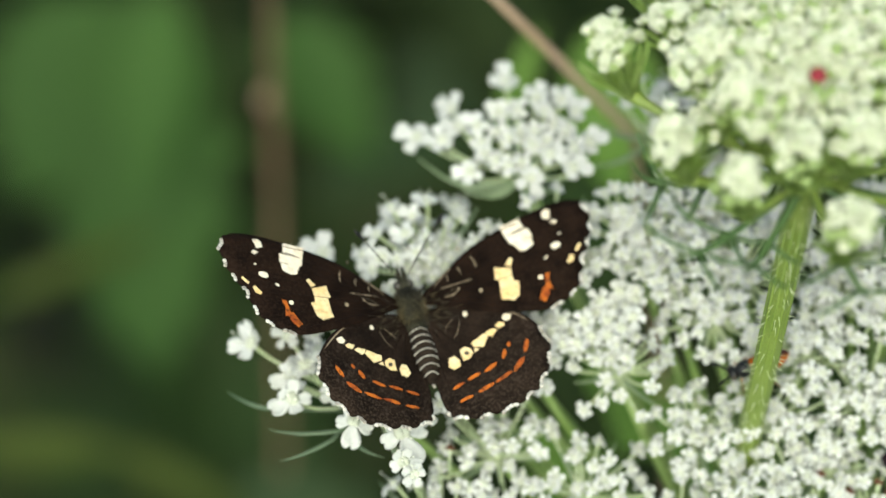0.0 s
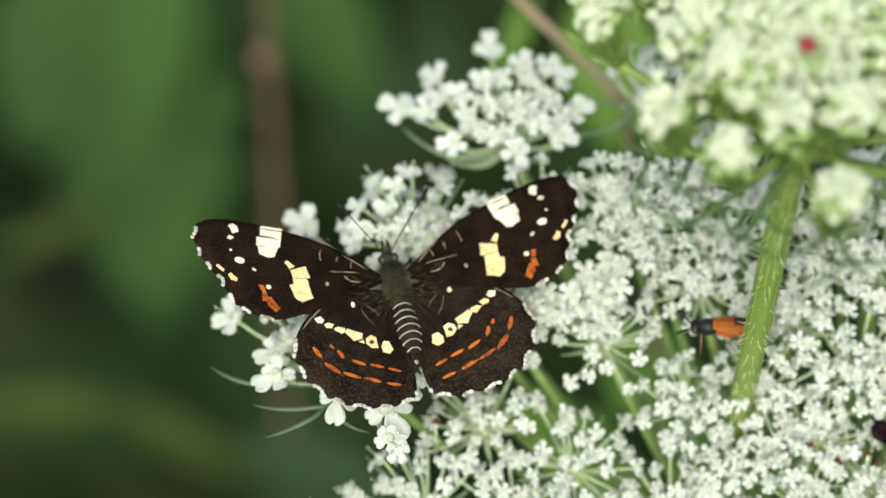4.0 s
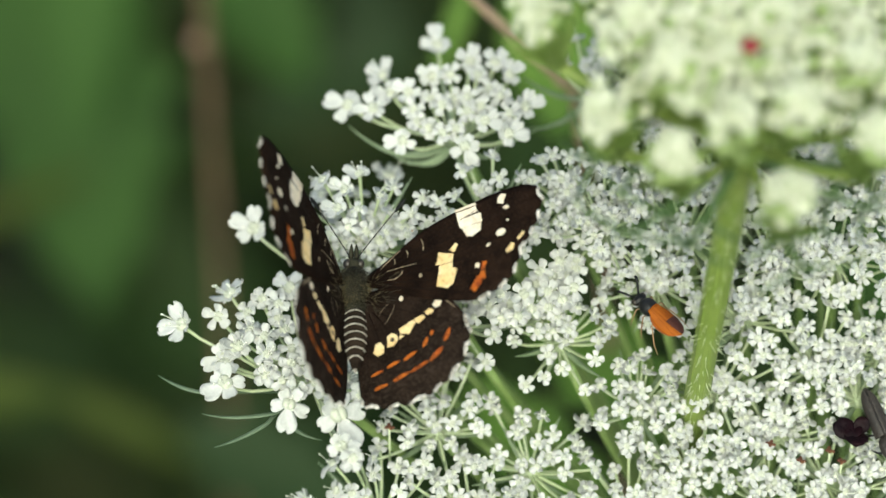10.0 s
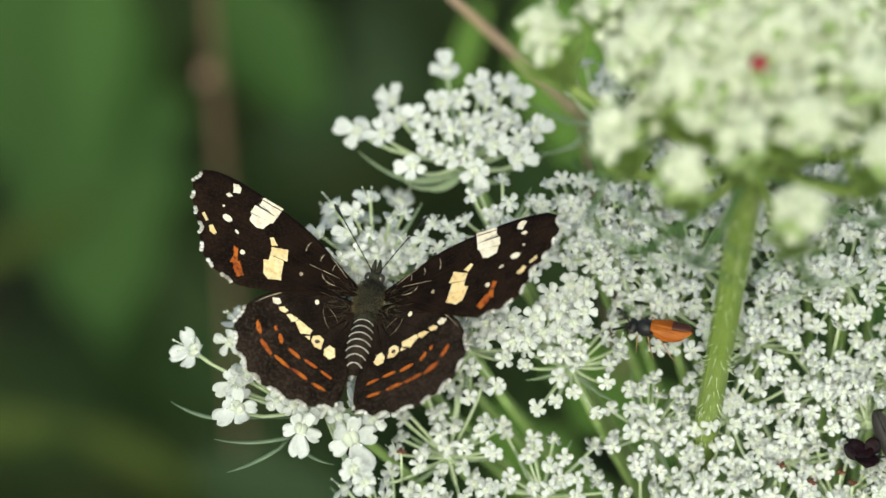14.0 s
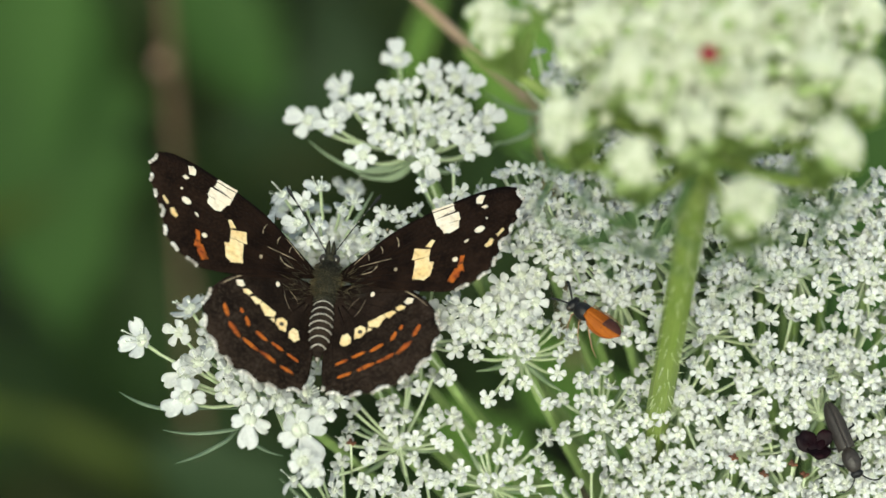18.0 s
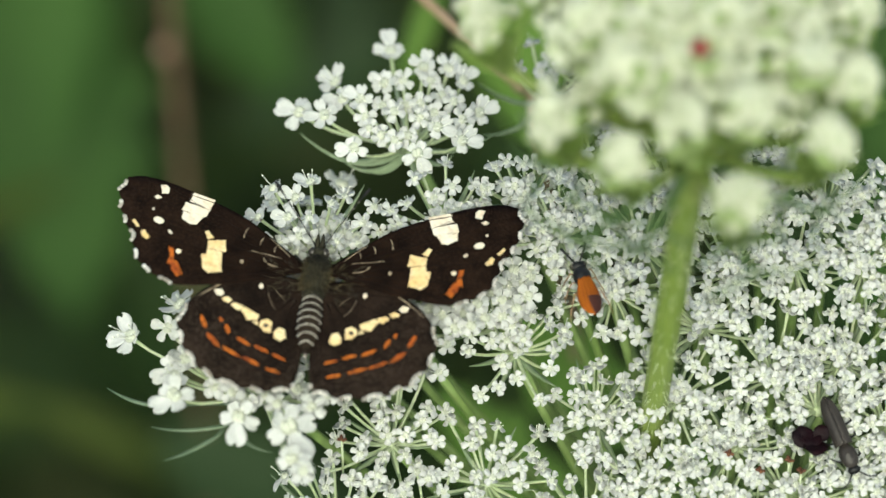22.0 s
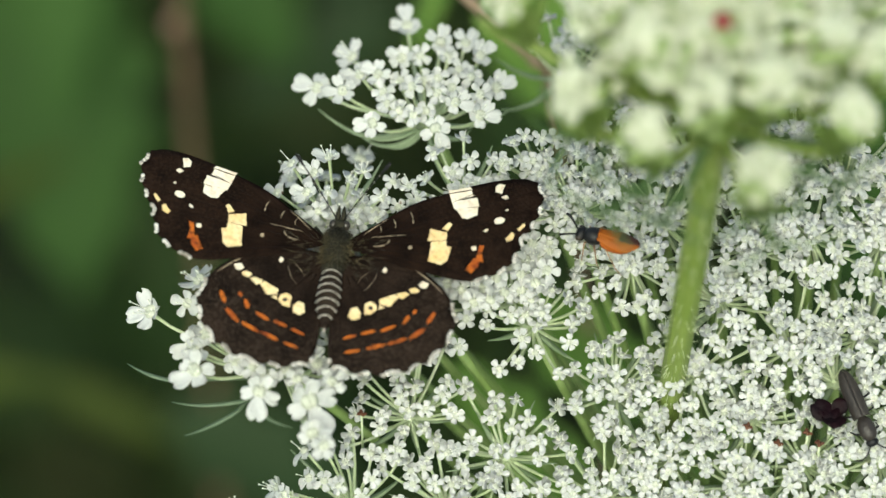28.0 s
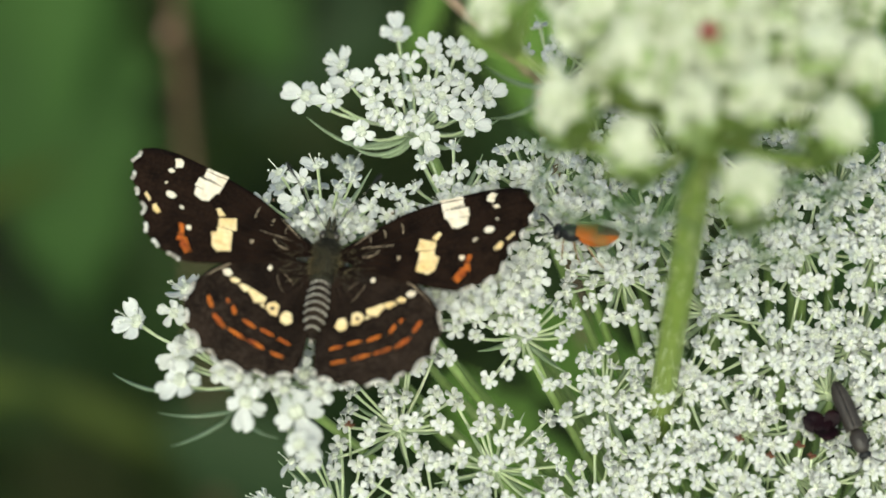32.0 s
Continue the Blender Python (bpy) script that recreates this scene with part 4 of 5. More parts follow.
def fore_marks(blade, side):
    k = 3 if side > 0 else 40
    for mat, pts in (
            (WHITE_SCALES, ((11.05, 6.62), (10.85, 6.82), (9.05, 6.38), (9.15, 6.16))), (WHITE_SCALES, ((11.2, 5.9), (10.98, 6.45), (9.2, 6.02), (9.42, 5.3))),
            (WHITE_SCALES, ((11.8, 4.8), (11.55, 5.65), (9.45, 5.22), (9.75, 4.46))), (WHITE_SCALES, ((11.75, 3.9), (11.7, 4.62), (9.9, 4.4), (10.46, 3.5), (11.0, 3.45))),
            (CREAM, ((9.55, 2.8), (9.25, 2.95), (8.68, 2.3), (9.2, 2.08))), (CREAM, ((9.1, 1.9), (7.62, 2.2), (7.45, 1.0), (9.12, 0.52))),
            (CREAM, ((9.6, 0.3), (7.82, 0.82), (7.65, -1.15), (8.8, -1.5), (9.3, -1.1)))):
        k += 1
        patch(blade, side, corners(*pts), mat, "cream_band", rough=0.04, seed=k, spread=1.10 if pts[0][1] > 3 else 1.04)
    for mat, pts in (
            (WHITE_SCALES, ((14.14, 7.2), (13.62, 7.35), (13.28, 7.0), (13.29, 6.4), (13.93, 6.25), (14.0, 6.75))),
            (WHITE_SCALES, ((14.6, 5.8), (14.3, 6.1), (13.85, 5.85), (14.25, 5.6))), (CREAM, ((16.3, 2.95), (16.1, 3.15), (15.55, 2.5), (15.75, 2.25))),
            (CREAM, ((15.35, 1.93), (15.04, 2.13), (14.52, 1.41), (14.71, 1.12), (15.22, 1.38)))):
        k += 1
        patch(blade, side, corners(*pts), mat, "spot", rough=0.1, seed=k)
    for x, y, w, h, t in ((14.5, 4.5, 0.26, 0.22, 0), (13.87, 3.35, 0.98, 0.68, 18), (12.7, 2.25, 0.5, 0.26, 40), (11.72, 0.3, 0.5, 0.48, 0)):
        k += 1
        patch(blade, side, oval(x, y, w, h, t), WHITE_SCALES, "spot", rough=0.07, seed=k)
    for pts in (((12.7, 0.75), (12.2, 0.7), (12.0, -0.4), (11.95, -1.0), (12.7, -1.3), (12.5, -0.3)), ((12.55, -0.75), (11.75, -0.6), (11.35, -1.4), (11.0, -2.1), (11.6, -2.5), (12.2, -1.75))):
        k += 1
        patch(blade, side, corners(*pts), ORANGE, "orange_streak", 0.06 + 0.003 * (k % 3), 0.12, seed=k, spread=0.88)
    for x, y, w, h, t in ((5.88, 0.2, 0.34, 0.42, 10), (4.6, 5.0, 0.2, 0.3, 0)):
        k += 1
        patch(blade, side, oval(x, y, w, h, t), TAN, "tan_fleck", 0.06, 0.25, seed=k)
    for r, pts in ((0.085, ((5.95, 2.75), (5.95, 3.5), (5.6, 3.95))), (0.08, ((4.35, 2.3), (4.4, 2.8), (4.1, 3.12))), (0.09, ((3.95, 1.1), (3.7, 0.1), (2.3, 0.3))),
                   (0.055, ((5.3, 1.55), (3.6, 1.35), (2.0, 1.2))), (0.07, ((3.6, 3.2), (2.6, 2.5), (1.5, 1.5))), (0.05, ((3.0, 1.75), (3.1, 2.2), (2.85, 2.5)))):
        stroke(blade, side, pts, r * 0.66, TAN, "tan_fleck")


def hind_marks(blade, side):
    k = 80 if side > 0 else 140
    for mat, pts in (
            (WHITE_SCALES, ((8.1, -1.48), (7.45, -1.3), (7.14, -1.72), (7.46, -2.05), (7.92, -1.96))), (CREAM, ((7.3, -2.2), (6.82, -2.0), (6.32, -2.24), (6.6, -2.62), (7.12, -2.52))),
            (CREAM, ((6.45, -2.7), (6.02, -2.5), (5.3, -2.7), (5.38, -3.05), (5.8, -3.3))), (CREAM, ((5.45, -3.15), (5.15, -2.8), (3.7, -3.4), (3.85, -3.95), (4.75, -4.1))),
            (CREAM, ((4.3, -4.25), (3.8, -4.06), (3.75, -4.5))), (CREAM, ((1.8, -4.35), (1.25, -4.45), (1.05, -5.3), (1.5, -5.7), (2.15, -5.5), (2.2, -4.9)))):
        k += 1
        patch(blade, side, corners(*pts), mat, "cream_band", 0.055, 0.06, seed=k)
    patch(blade, side, corners((2.45, -3.9), (2.95, -3.68), (3.5, -3.95), (3.62, -4.45), (3.15, -4.98), (2.5, -5.05)), CREAM, "cream_band", 0.055, 0.05, seed=k + 49)
    patch(blade, side, oval(3.02, -4.36, 0.52, 0.4, -25), WING_BASE, "dark_eye_spot", 0.075, seed=k + 50)
    for x, y, w, h, t in ((7.1, -4.5, 0.28, 0.5, -25), (6.4, -5.35, 0.36, 0.95, -25), (4.85, -6.35, 1.3, 0.34, 24), (3.1, -6.85, 1.3, 0.30, 17), (1.45, -7.4, 1.2, 0.26, 20),
                          (8.65, -5.0, 0.36, 1.3, -24), (7.55, -6.7, 1.6, 0.44, 42), (5.8, -7.6, 1.7, 0.32, 22), (3.9, -8.25, 1.6, 0.36, 18), (1.85, -8.85, 1.3, 0.30, 14)):
        k += 1
        patch(blade, side, oval(x, y, w * 1.1, h * 1.05, t), ORANGE, "orange_dash", 0.06, 0.16, seed=k)
    patch(blade, side, oval(3.9, -0.35, 0.42, 0.55, 0), WHITE_SCALES, "spot", seed=k + 60)
    for r, pts in ((0.035, ((3.2, -0.8), (3.0, -1.9), (2.2, -2.6))), (0.035, ((2.6, -0.6), (2.0, -0.9), (1.6, -1.6))),
                   (0.09, ((9.5, -2.5), (8.2, -1.05), (6.2, 0.12)))):
        stroke(blade, side, pts, r * 0.66, TAN, "tan_fleck")


def girth(t):
    """The radius of the abdomen, from its root to its tip."""
    return 0.9 * (1.0 + 0.26 * math.sin(math.pi * min(1, t * 1.1))) * (1 - 0.48 * max(0.0, (t - 0.55) / 0.45) ** 2.2)


def butterfly():
    root = thing("map_butterfly", "black-brown butterfly with cream bands and orange dashes, wings spread", "butterfly", (-11, -10, 5))
    wings = {}
    for side, word in ((-1, "left"), (1, "right")):
        fore = wing("forewing", root, FORE_EDGE, side, (6.2, 16.2), "black-brown forewing with cream band and white spots")
        fore_marks(fore, side)
        hind = wing("hindwing", root, HIND_EDGE, side, (4.0, 14.2), "black-brown hindwing with cream band and orange dashes")
        hind_marks(hind, side)
        wings[word] = (fore, hind)
    bm = bmesh.new()
    ball(bm, (0, 0.9, 0.15), (1.35, 2.3, 1.25), 16, 12)
    ball(bm, (0, -1.2, 0.1), (1.15, 1.2, 1.0), 14, 10)
    thorax = part("thorax", bm, BODY, root, "olive-grey furry thorax")
    bm = bmesh.new()
    rng = random.Random(5)
    for k in range(620):
        a, q = rng.uniform(-1.75, 1.75), rng.uniform(-1.5, 3.0)
        w = 1.30 * math.sqrt(max(0.05, 1 - ((q - 0.8) / 2.6) ** 2))
        p = Vector((math.sin(a) * w, q, 0.15 + math.cos(a) * w * 0.95))
        n = Vector((math.sin(a), -0.5, math.cos(a))) + Vector((rng.uniform(-0.4, 0.4), rng.uniform(-0.6, 0.3), rng.uniform(-0.3, 0.3)))
        tip = p + n.normalized() * rng.uniform(0.35, 0.8)
        tube(bm, [p, tip], [0.035, 0.01], 3, cap=False)
    part("fur", bm, FUR, thorax, "short grey-olive hairs")
    bm = bmesh.new()
    tail, rings = [], 14
    for i in range(rings + 1):
        t = i / rings
        tail.append((Vector((0, -1.6 - 5.3 * t, 0.25 - 0.25 * t * t)), girth(t)))
    tube(bm, [p for p, r in tail], [r for p, r in tail], 16, 0.9)
    ball(bm, tail[-1][0], (0.47, 0.5, 0.42), 12, 8)
    abdomen = part("abdomen", bm, ABDOMEN, root, "black abdomen with pale rings")
    for k in range(7):
        t = 0.08 + 0.142 * k
        bm = bmesh.new()
        y, r = -1.6 - 5.3 * t, girth(max(0.0, t - 0.05)) + 0.02
        pts = [(math.sin(a) * r * 1.0, y + 0.25 * math.cos(a) ** 2, 0.25 - 0.25 * t * t + math.cos(a) * r * 0.9) for a in
               (-1.9 + 3.8 * i / 12 for i in range(13))]
        tube(bm, pts, [0.02] + [0.07] * 11 + [0.02], 5, 0.6)
        part("pale_ring", bm, PALE_RING, abdomen)
    bm = bmesh.new()
    ball(bm, tail[-1][0] + Vector((0, -0.45, -0.05)), (0.18, 0.4, 0.16), 8, 6)
    part("tail_tip", bm, PALE_RING, abdomen, "pale tail tip")
    bm = bmesh.new()
    ball(bm, (0, 3.25, 0.25), (0.72, 0.75, 0.66), 12, 9)
    head = part("head", bm, BODY, root, "small hairy grey head")
    for s in (-1, 1):
        bm = bmesh.new()
        ball(bm, (0.58 * s, 3.4, 0.3), (0.42, 0.5, 0.48), 12, 9)
        part("eye", bm, EYE, head)
        bm = bmesh.new()
        tube(bm, bend((0.28 * s, 3.8, 0.25), (0.22 * s, 5.2, 0.75), (0, 0, 0.1)), [0.2, 0.26, 0.24, 0.2, 0.14, 0.04], 6)
        part("palp", bm, BODY, head)
        bm = bmesh.new()
        way = Vector((0.86 * s, 0.80, 1.15)).normalized()
        base = Vector((0.35 * s, 3.9, 0.6))
        pts = [base + way * 7.0 * t + Vector((0.35 * s, 0, 0.3)) * t * t for t in (i / 18 for i in range(19))]
        tube(bm, pts, [0.055 * (1.0 + 0.25 * (i % 2)) for i in range(15)] + [0.10, 0.17, 0.2, 0.1], 6)
        feeler = part("antenna", bm, BLACK, head, "thin ringed antenna with a dark club")
        bm = bmesh.new()
        for i in range(2, 15, 2):
            tube(bm, [pts[i] - way * 0.06, pts[i] + way * 0.06], 0.065, 6)
        part("pale_bands", bm, PALE_RING, feeler)
        for y0, y1, reach in ((1.8, 3.8, 3.0), (0.2, -0.6, 3.6)):
            bm = bmesh.new()
            knee = Vector((s * reach * 0.75, (y0 + y1) / 2 + 0.5, -0.4))
            tube(bm, [(0.6 * s, y0, -0.7), knee, (s * reach, y1, -4.6), (s * reach * 1.05, y1 + 0.5, -5.0)], [0.17, 0.13, 0.1, 0.06], 6)
            part("leg", bm, BODY, root)
    bm = bmesh.new()
    tube(bm, bend((0, 3.9, 0.0), (0.3, 4.6, -4.2), (0, 0.7, 0), 8), 0.07, 6)
    part("proboscis", bm, BLACK, head)
    return root, wings


# ---- the sawfly ----
def sawfly():
    root = thing("sawfly", "small black and orange sawfly with folded amber wings", "insect", (18, -13, 2.5))
    bm = bmesh.new()
    ball(bm, (-0.15, -1.35, -0.1), (1.04, 1.9, 0.84), 16, 12)
    part("abdomen", bm, ORANGE_CUTICLE, root, "glossy orange abdomen")
    bm = bmesh.new()
    ball(bm, (0, 1.15, 0.12), (0.98, 1.15, 0.9), 14, 10)
    ball(bm, (0, 0.5, 0.3), (0.7, 0.6, 0.5), 10, 8)
    part("thorax", bm, BLACK, root)
    bm = bmesh.new()
    ball(bm, (0, 2.5, 0.0), (0.86, 0.58, 0.62), 12, 9)
    head = part("head", bm, BLACK, root)
    for s in (-1, 1):
        bm = bmesh.new()
        ball(bm, (0.62 * s, 2.6, 0.05), (0.3, 0.36, 0.4), 10, 8)
        part("eye", bm, EYE, head)
        bm = bmesh.new()
        tube(bm, bend((0.25 * s, 2.9, 0.2), (1.25 * s, 4.5, 0.9), (0.35 * s, 0.3, 0.5), 9), [0.09, 0.1, 0.11, 0.13, 0.14, 0.15, 0.15, 0.15, 0.14, 0.07], 6)
        part("antenna", bm, BLACK, head)
        for y, reach, back, mat in ((1.8, 1.7, -0.2, TIBIA), (0.9, 2.0, 0.9, TIBIA), (-0.1, 2.1, 2.4, TIBIA)):
            bm = bmesh.new()
            tube(bm, [(0.5 * s, y, -0.4), (reach * 0.65 * s, y - 0.25 * back, 0.1), (reach * s, y - 0.7 * back, -1.7), (reach * 1.1 * s, y - back, -2.6)], [0.1, 0.085, 0.06, 0.04], 6)
            part("leg", bm, mat, root)
        bm = bmesh.new()
        lines = []
        for i in range(17):
            t = i / 16
            w = 0.06 + 1.16 * math.sin(math.pi * (0.14 + 0.855 * t ** 1.15)) ** 0.6 * (0.84 + 0.2 * t)
            c = Vector((0.0, 0.6 - 4.5 * t, 0.98 - 0.3 * t + 0.03 * s))
            lines.append([bm.verts.new(c + Vector((s * w * q, 0, -0.42 * (q * w) ** 2 + 0.03 * math.sin(9 * q + 4 * t)))) for q in (-0.18, 0.1, 0.38, 0.66, 0.9, 1.0)])
        for i, (p, q) in enumerate(zip(lines, lines[1:])):
            for k in range(5):
                f = bm.faces.new((p[k], p[k + 1], q[k + 1], q[k]))
                f.material_index = 1 if i >= 8 and (s > 0 or k < 1) else 0
        bmesh.ops.recalc_face_normals(bm, faces=bm.faces)
        bmesh.ops.solidify(bm, geom=bm.faces[:], thickness=0.03)
        blade = part("folded_wing", bm, (AMBER_WING, SMOKY_WING), root, "amber wing with a smoky tip")
        for q in (0.3, 0.7):
            bm = bmesh.new()
            tube(bm, [(s * q * (0.5 + 0.6 * t), 0.6 - 4.1 * t, 1.06 - 0.25 * t - 0.42 * (q * (0.4 + 0.7 * t)) ** 2) for t in (0, 0.25, 0.5, 0.75, 1)], 0.010, 4)
            part("vein", bm, VEIN, blade)
    for ob in root.children_recursive:
        ob.data.transform(Matrix.Scale(0.88, 4))
    return root


# ---- the beetle and the dark floret beside it ----
def beetle():
    root = thing("click_beetle", "slender grey-brown beetle resting on the white florets", "beetle", BEETLE_AT)
    root.matrix_world = Matrix.Translation(BEETLE_AT * MM) @ pose(0, 0, 0, 24, 0, 0) @ pose(0, 0, 0, 0, 0, 201)
    for s in (-1, 1):
        bm = bmesh.new()
        lines = []
        for i in range(15):
            t = i / 14
            w = 0.88 * (0.95 + 0.05 * math.sin(3 * t)) * math.sqrt(max(0.0, 1 - max(0, (t - 0.4) / 0.605) ** 2.4)) + 0.03
            lines.append([bm.verts.new((s * (0.02 + w * math.sin(a)), 0.9 - 5.9 * t, 0.95 * math.cos(a) * (1 - 0.35 * t * t) * min(1, w + 0.25) - 0.1))
                          for a in (k * math.pi / 2 / 6 for k in range(7))])
        for p, q in zip(lines, lines[1:]):
            for k in range(6):
                bm.faces.new((p[k], p[k + 1], q[k + 1], q[k]))
        bmesh.ops.recalc_face_normals(bm, faces=bm.faces)
        bmesh.ops.solidify(bm, geom=bm.faces[:], thickness=0.06)
        part("wing_case", bm, BEETLE, root)
        for y, reach in ((2.6, 1.6), (0.4, 2.0), (-1.2, 2.2)):
            bm = bmesh.new()
            tube(bm, [(0.5 * s, y, -0.3), (0.72 * reach * s, y - 0.3, -0.3), (0.85 * reach * s, y - 1.1, -1.8)], [0.14, 0.11, 0.06], 6)
            part("leg", bm, BLACK, root)
        bm = bmesh.new()
        tube(bm, bend((0.35 * s, 4.1, 0.1), (2.2 * s, 5.0, -0.2), (0, 0.6, 0.2), 7), 0.08, 5)
        part("antenna", bm, BLACK, root)
    bm = bmesh.new()
    ball(bm, (0, -2.0, -0.25), (0.7, 2.8, 0.5), 12, 8)
    part("abdomen", bm, BLACK, root)
    bm = bmesh.new()
    ball(bm, (0, 2.15, 0.05), (0.9, 1.55, 0.72), 14, 10)
    part("pronotum", bm, BEETLE, root)
    bm = bmesh.new()
    ball(bm, (0, 3.75, -0.1), (0.66, 0.5, 0.5), 12, 8)
    part("head", bm, BLACK, root)
    for ob in root.children:
        ob.data.transform(Matrix.Diagonal((0.96, 0.84, 0.9, 1)))


def dark_floret():
    root = thing("dark_central_floret", "blackish maroon lobed floret in the middle of the white head", "floret", DARK_AT)
    rng = random.Random(9)
    bm = bmesh.new()
    tube(bm, [(0.5, 3.0, -12.0), (0.1, 0.3, 0)], 0.18, 6)
    part("pedicel", bm, PEDICEL, root)
    for x, y, r, turn in ((-0.85, 0.45, 1.05, 0.4), (0.3, -0.75, 1.15, -0.4), (0.85, 0.75, 0.8, 0.8), (0.0, 0.2, 0.95, 0.1)):
        bm = bmesh.new()
        ball(bm, (0, 0, 0), (r, r * 1.08, r * 0.34), 14, 9)
        for v in bm.verts:
            v.co.z += 0.28 * (v.co.x ** 2 - 0.4 * v.co.y) + 0.25 * noise.noise(v.co * 1.4 + Vector((x, y, r)))
            v.co.x += 0.2 * noise.noise(v.co * 1.3 + Vector((y, r, x)))
        for v in bm.verts:
            v.co = Matrix.Rotation(turn, 3, "X") @ v.co + Vector((x, y, 0.9 + 0.3 * turn))
        part("lobe", bm, MAROON, root)


def withered(x, y, z, seed):
    rng = random.Random(seed)
    root = thing("withered_floret", "tiny rusty withered floret among the white ones", "floret", on_head(x, y - 1.0, z + 1.2), "withered florets")
    for k in range(4):
        bm = bmesh.new()
        a = k * 1.6 + rng.uniform(-0.4, 0.4)
        ball(bm, (0.24 * math.cos(a), 0.24 * math.sin(a), 0.08 * k), (0.28, 0.18, 0.15), 8, 6, 0, Matrix.Rotation(a, 4, "Z"))
        part("petal", bm, RUST, root)
    bm = bmesh.new()
    tube(bm, [(0, 0, -6), (0, 0, 0)], 0.12, 5)
    part("pedicel", bm, PEDICEL, root)


# ---- build ----
ground()
meadow()
BROAD = "broad mid-green leaf far behind the butterfly"
for mat, u, v, d, length, width, right, up, teeth in (
        (LEAF, -97, 72, 660, 62, 38, 0.08, -1.00, 7),
        (LEAF, -108, 72, 680, 36, 32, -0.25, -0.97, 6),
        (LEAF, -61, 68, 680, 28, 22, 0.57, -0.82, 5),
        (DULL_LEAF, -13, 47, 690, 32, 14, -0.88, -0.47, 0),
        (DULL_LEAF, -29, 62, 720, 14, 11, 0.42, -0.91, 0),
        (DULL_LEAF, -68, -48, 610, 32, 18, 0.91, -0.41, 4),
        (LEAF, -90, 73, 640, 34, 13, -0.09, -1.00, 0),
        (LEAF, 100, 58, 800, 46, 30, 0.1, -0.9, 6), (LEAF, 104, 20, 820, 46, 30, 0.1, -0.9, 6)):
    leaf_plant("broad_leaf", BROAD, u, v, d, (length, width), right * RIGHT + up * UP, mat, teeth)
for mat, u, v, d, length, width, right, up in (
        (BLADE, -129, -4, 650, 28, 5, 0.90, 0.43),
        (BLADE, -132, -40, 640, 24, 7, 1.00, 0.04),
        (BLADE, -98, -39, 645, 25, 6, 0.90, -0.44),
        (FRESH_LEAF, -1, 63, 510, 16, 3, -0.33, -0.94),
        (FRESH_LEAF, 15, 64, 520, 22, 13, 0.13, -0.99)):
    leaf_plant("grass_blade", "arching yellow-green grass blade behind the flowers", u, v, d, (length, width), right * RIGHT + up * UP, mat, 0)
for u, v, d, length, width, way in ((13, -20, 476, 26, 13, (0.75, -0.4, -0.35)), (-2, -36, 490, 26, 12, (0.6, -0.5, -0.3)), (46, -42, 480, 24, 9, (0.5, -0.6, -0.2))):
    leaf_plant("small_leaf", "fresh green leaf under the white flower head", u, v, d, (length, width), way, FRESH_LEAF, 3)
knob = behind(-66, 44.4, 550)
stalk("dry_stalk", "upright dry brown stalk with a pale joint, out of focus", (knob.x - 4, knob.y + 6, -760), knob + Vector((0.6, -3, 60)), 0.82, DRY_STALK,
      ((knob, 1.15),))
upper, lower = behind(-7.2, 59, 424), behind(21.0, 34.0, 432)
stalk("leaning_stalk", "leaning dry tan stalk behind the white flower head", lower + Vector((40, 60, -690)), upper + (upper - lower) * 1.5, 0.5, TAN_STALK,
      ((lower + (upper - lower) * 0.1, 0.7),), via=lower)
white_head()
young = near_head()
insect, wings = butterfly()
saw = sawfly()
beetle()
dark_floret()
withered(31.5, -24.6, -1.2, 1)
withered(32.5, -25.9, -1.2, 2)
withered(28.8, -25.8, -1.2, 3)
withered(26.1, -23.9, -1.2, 4)
withered(-8.8, -23.2, 0.0, 5)

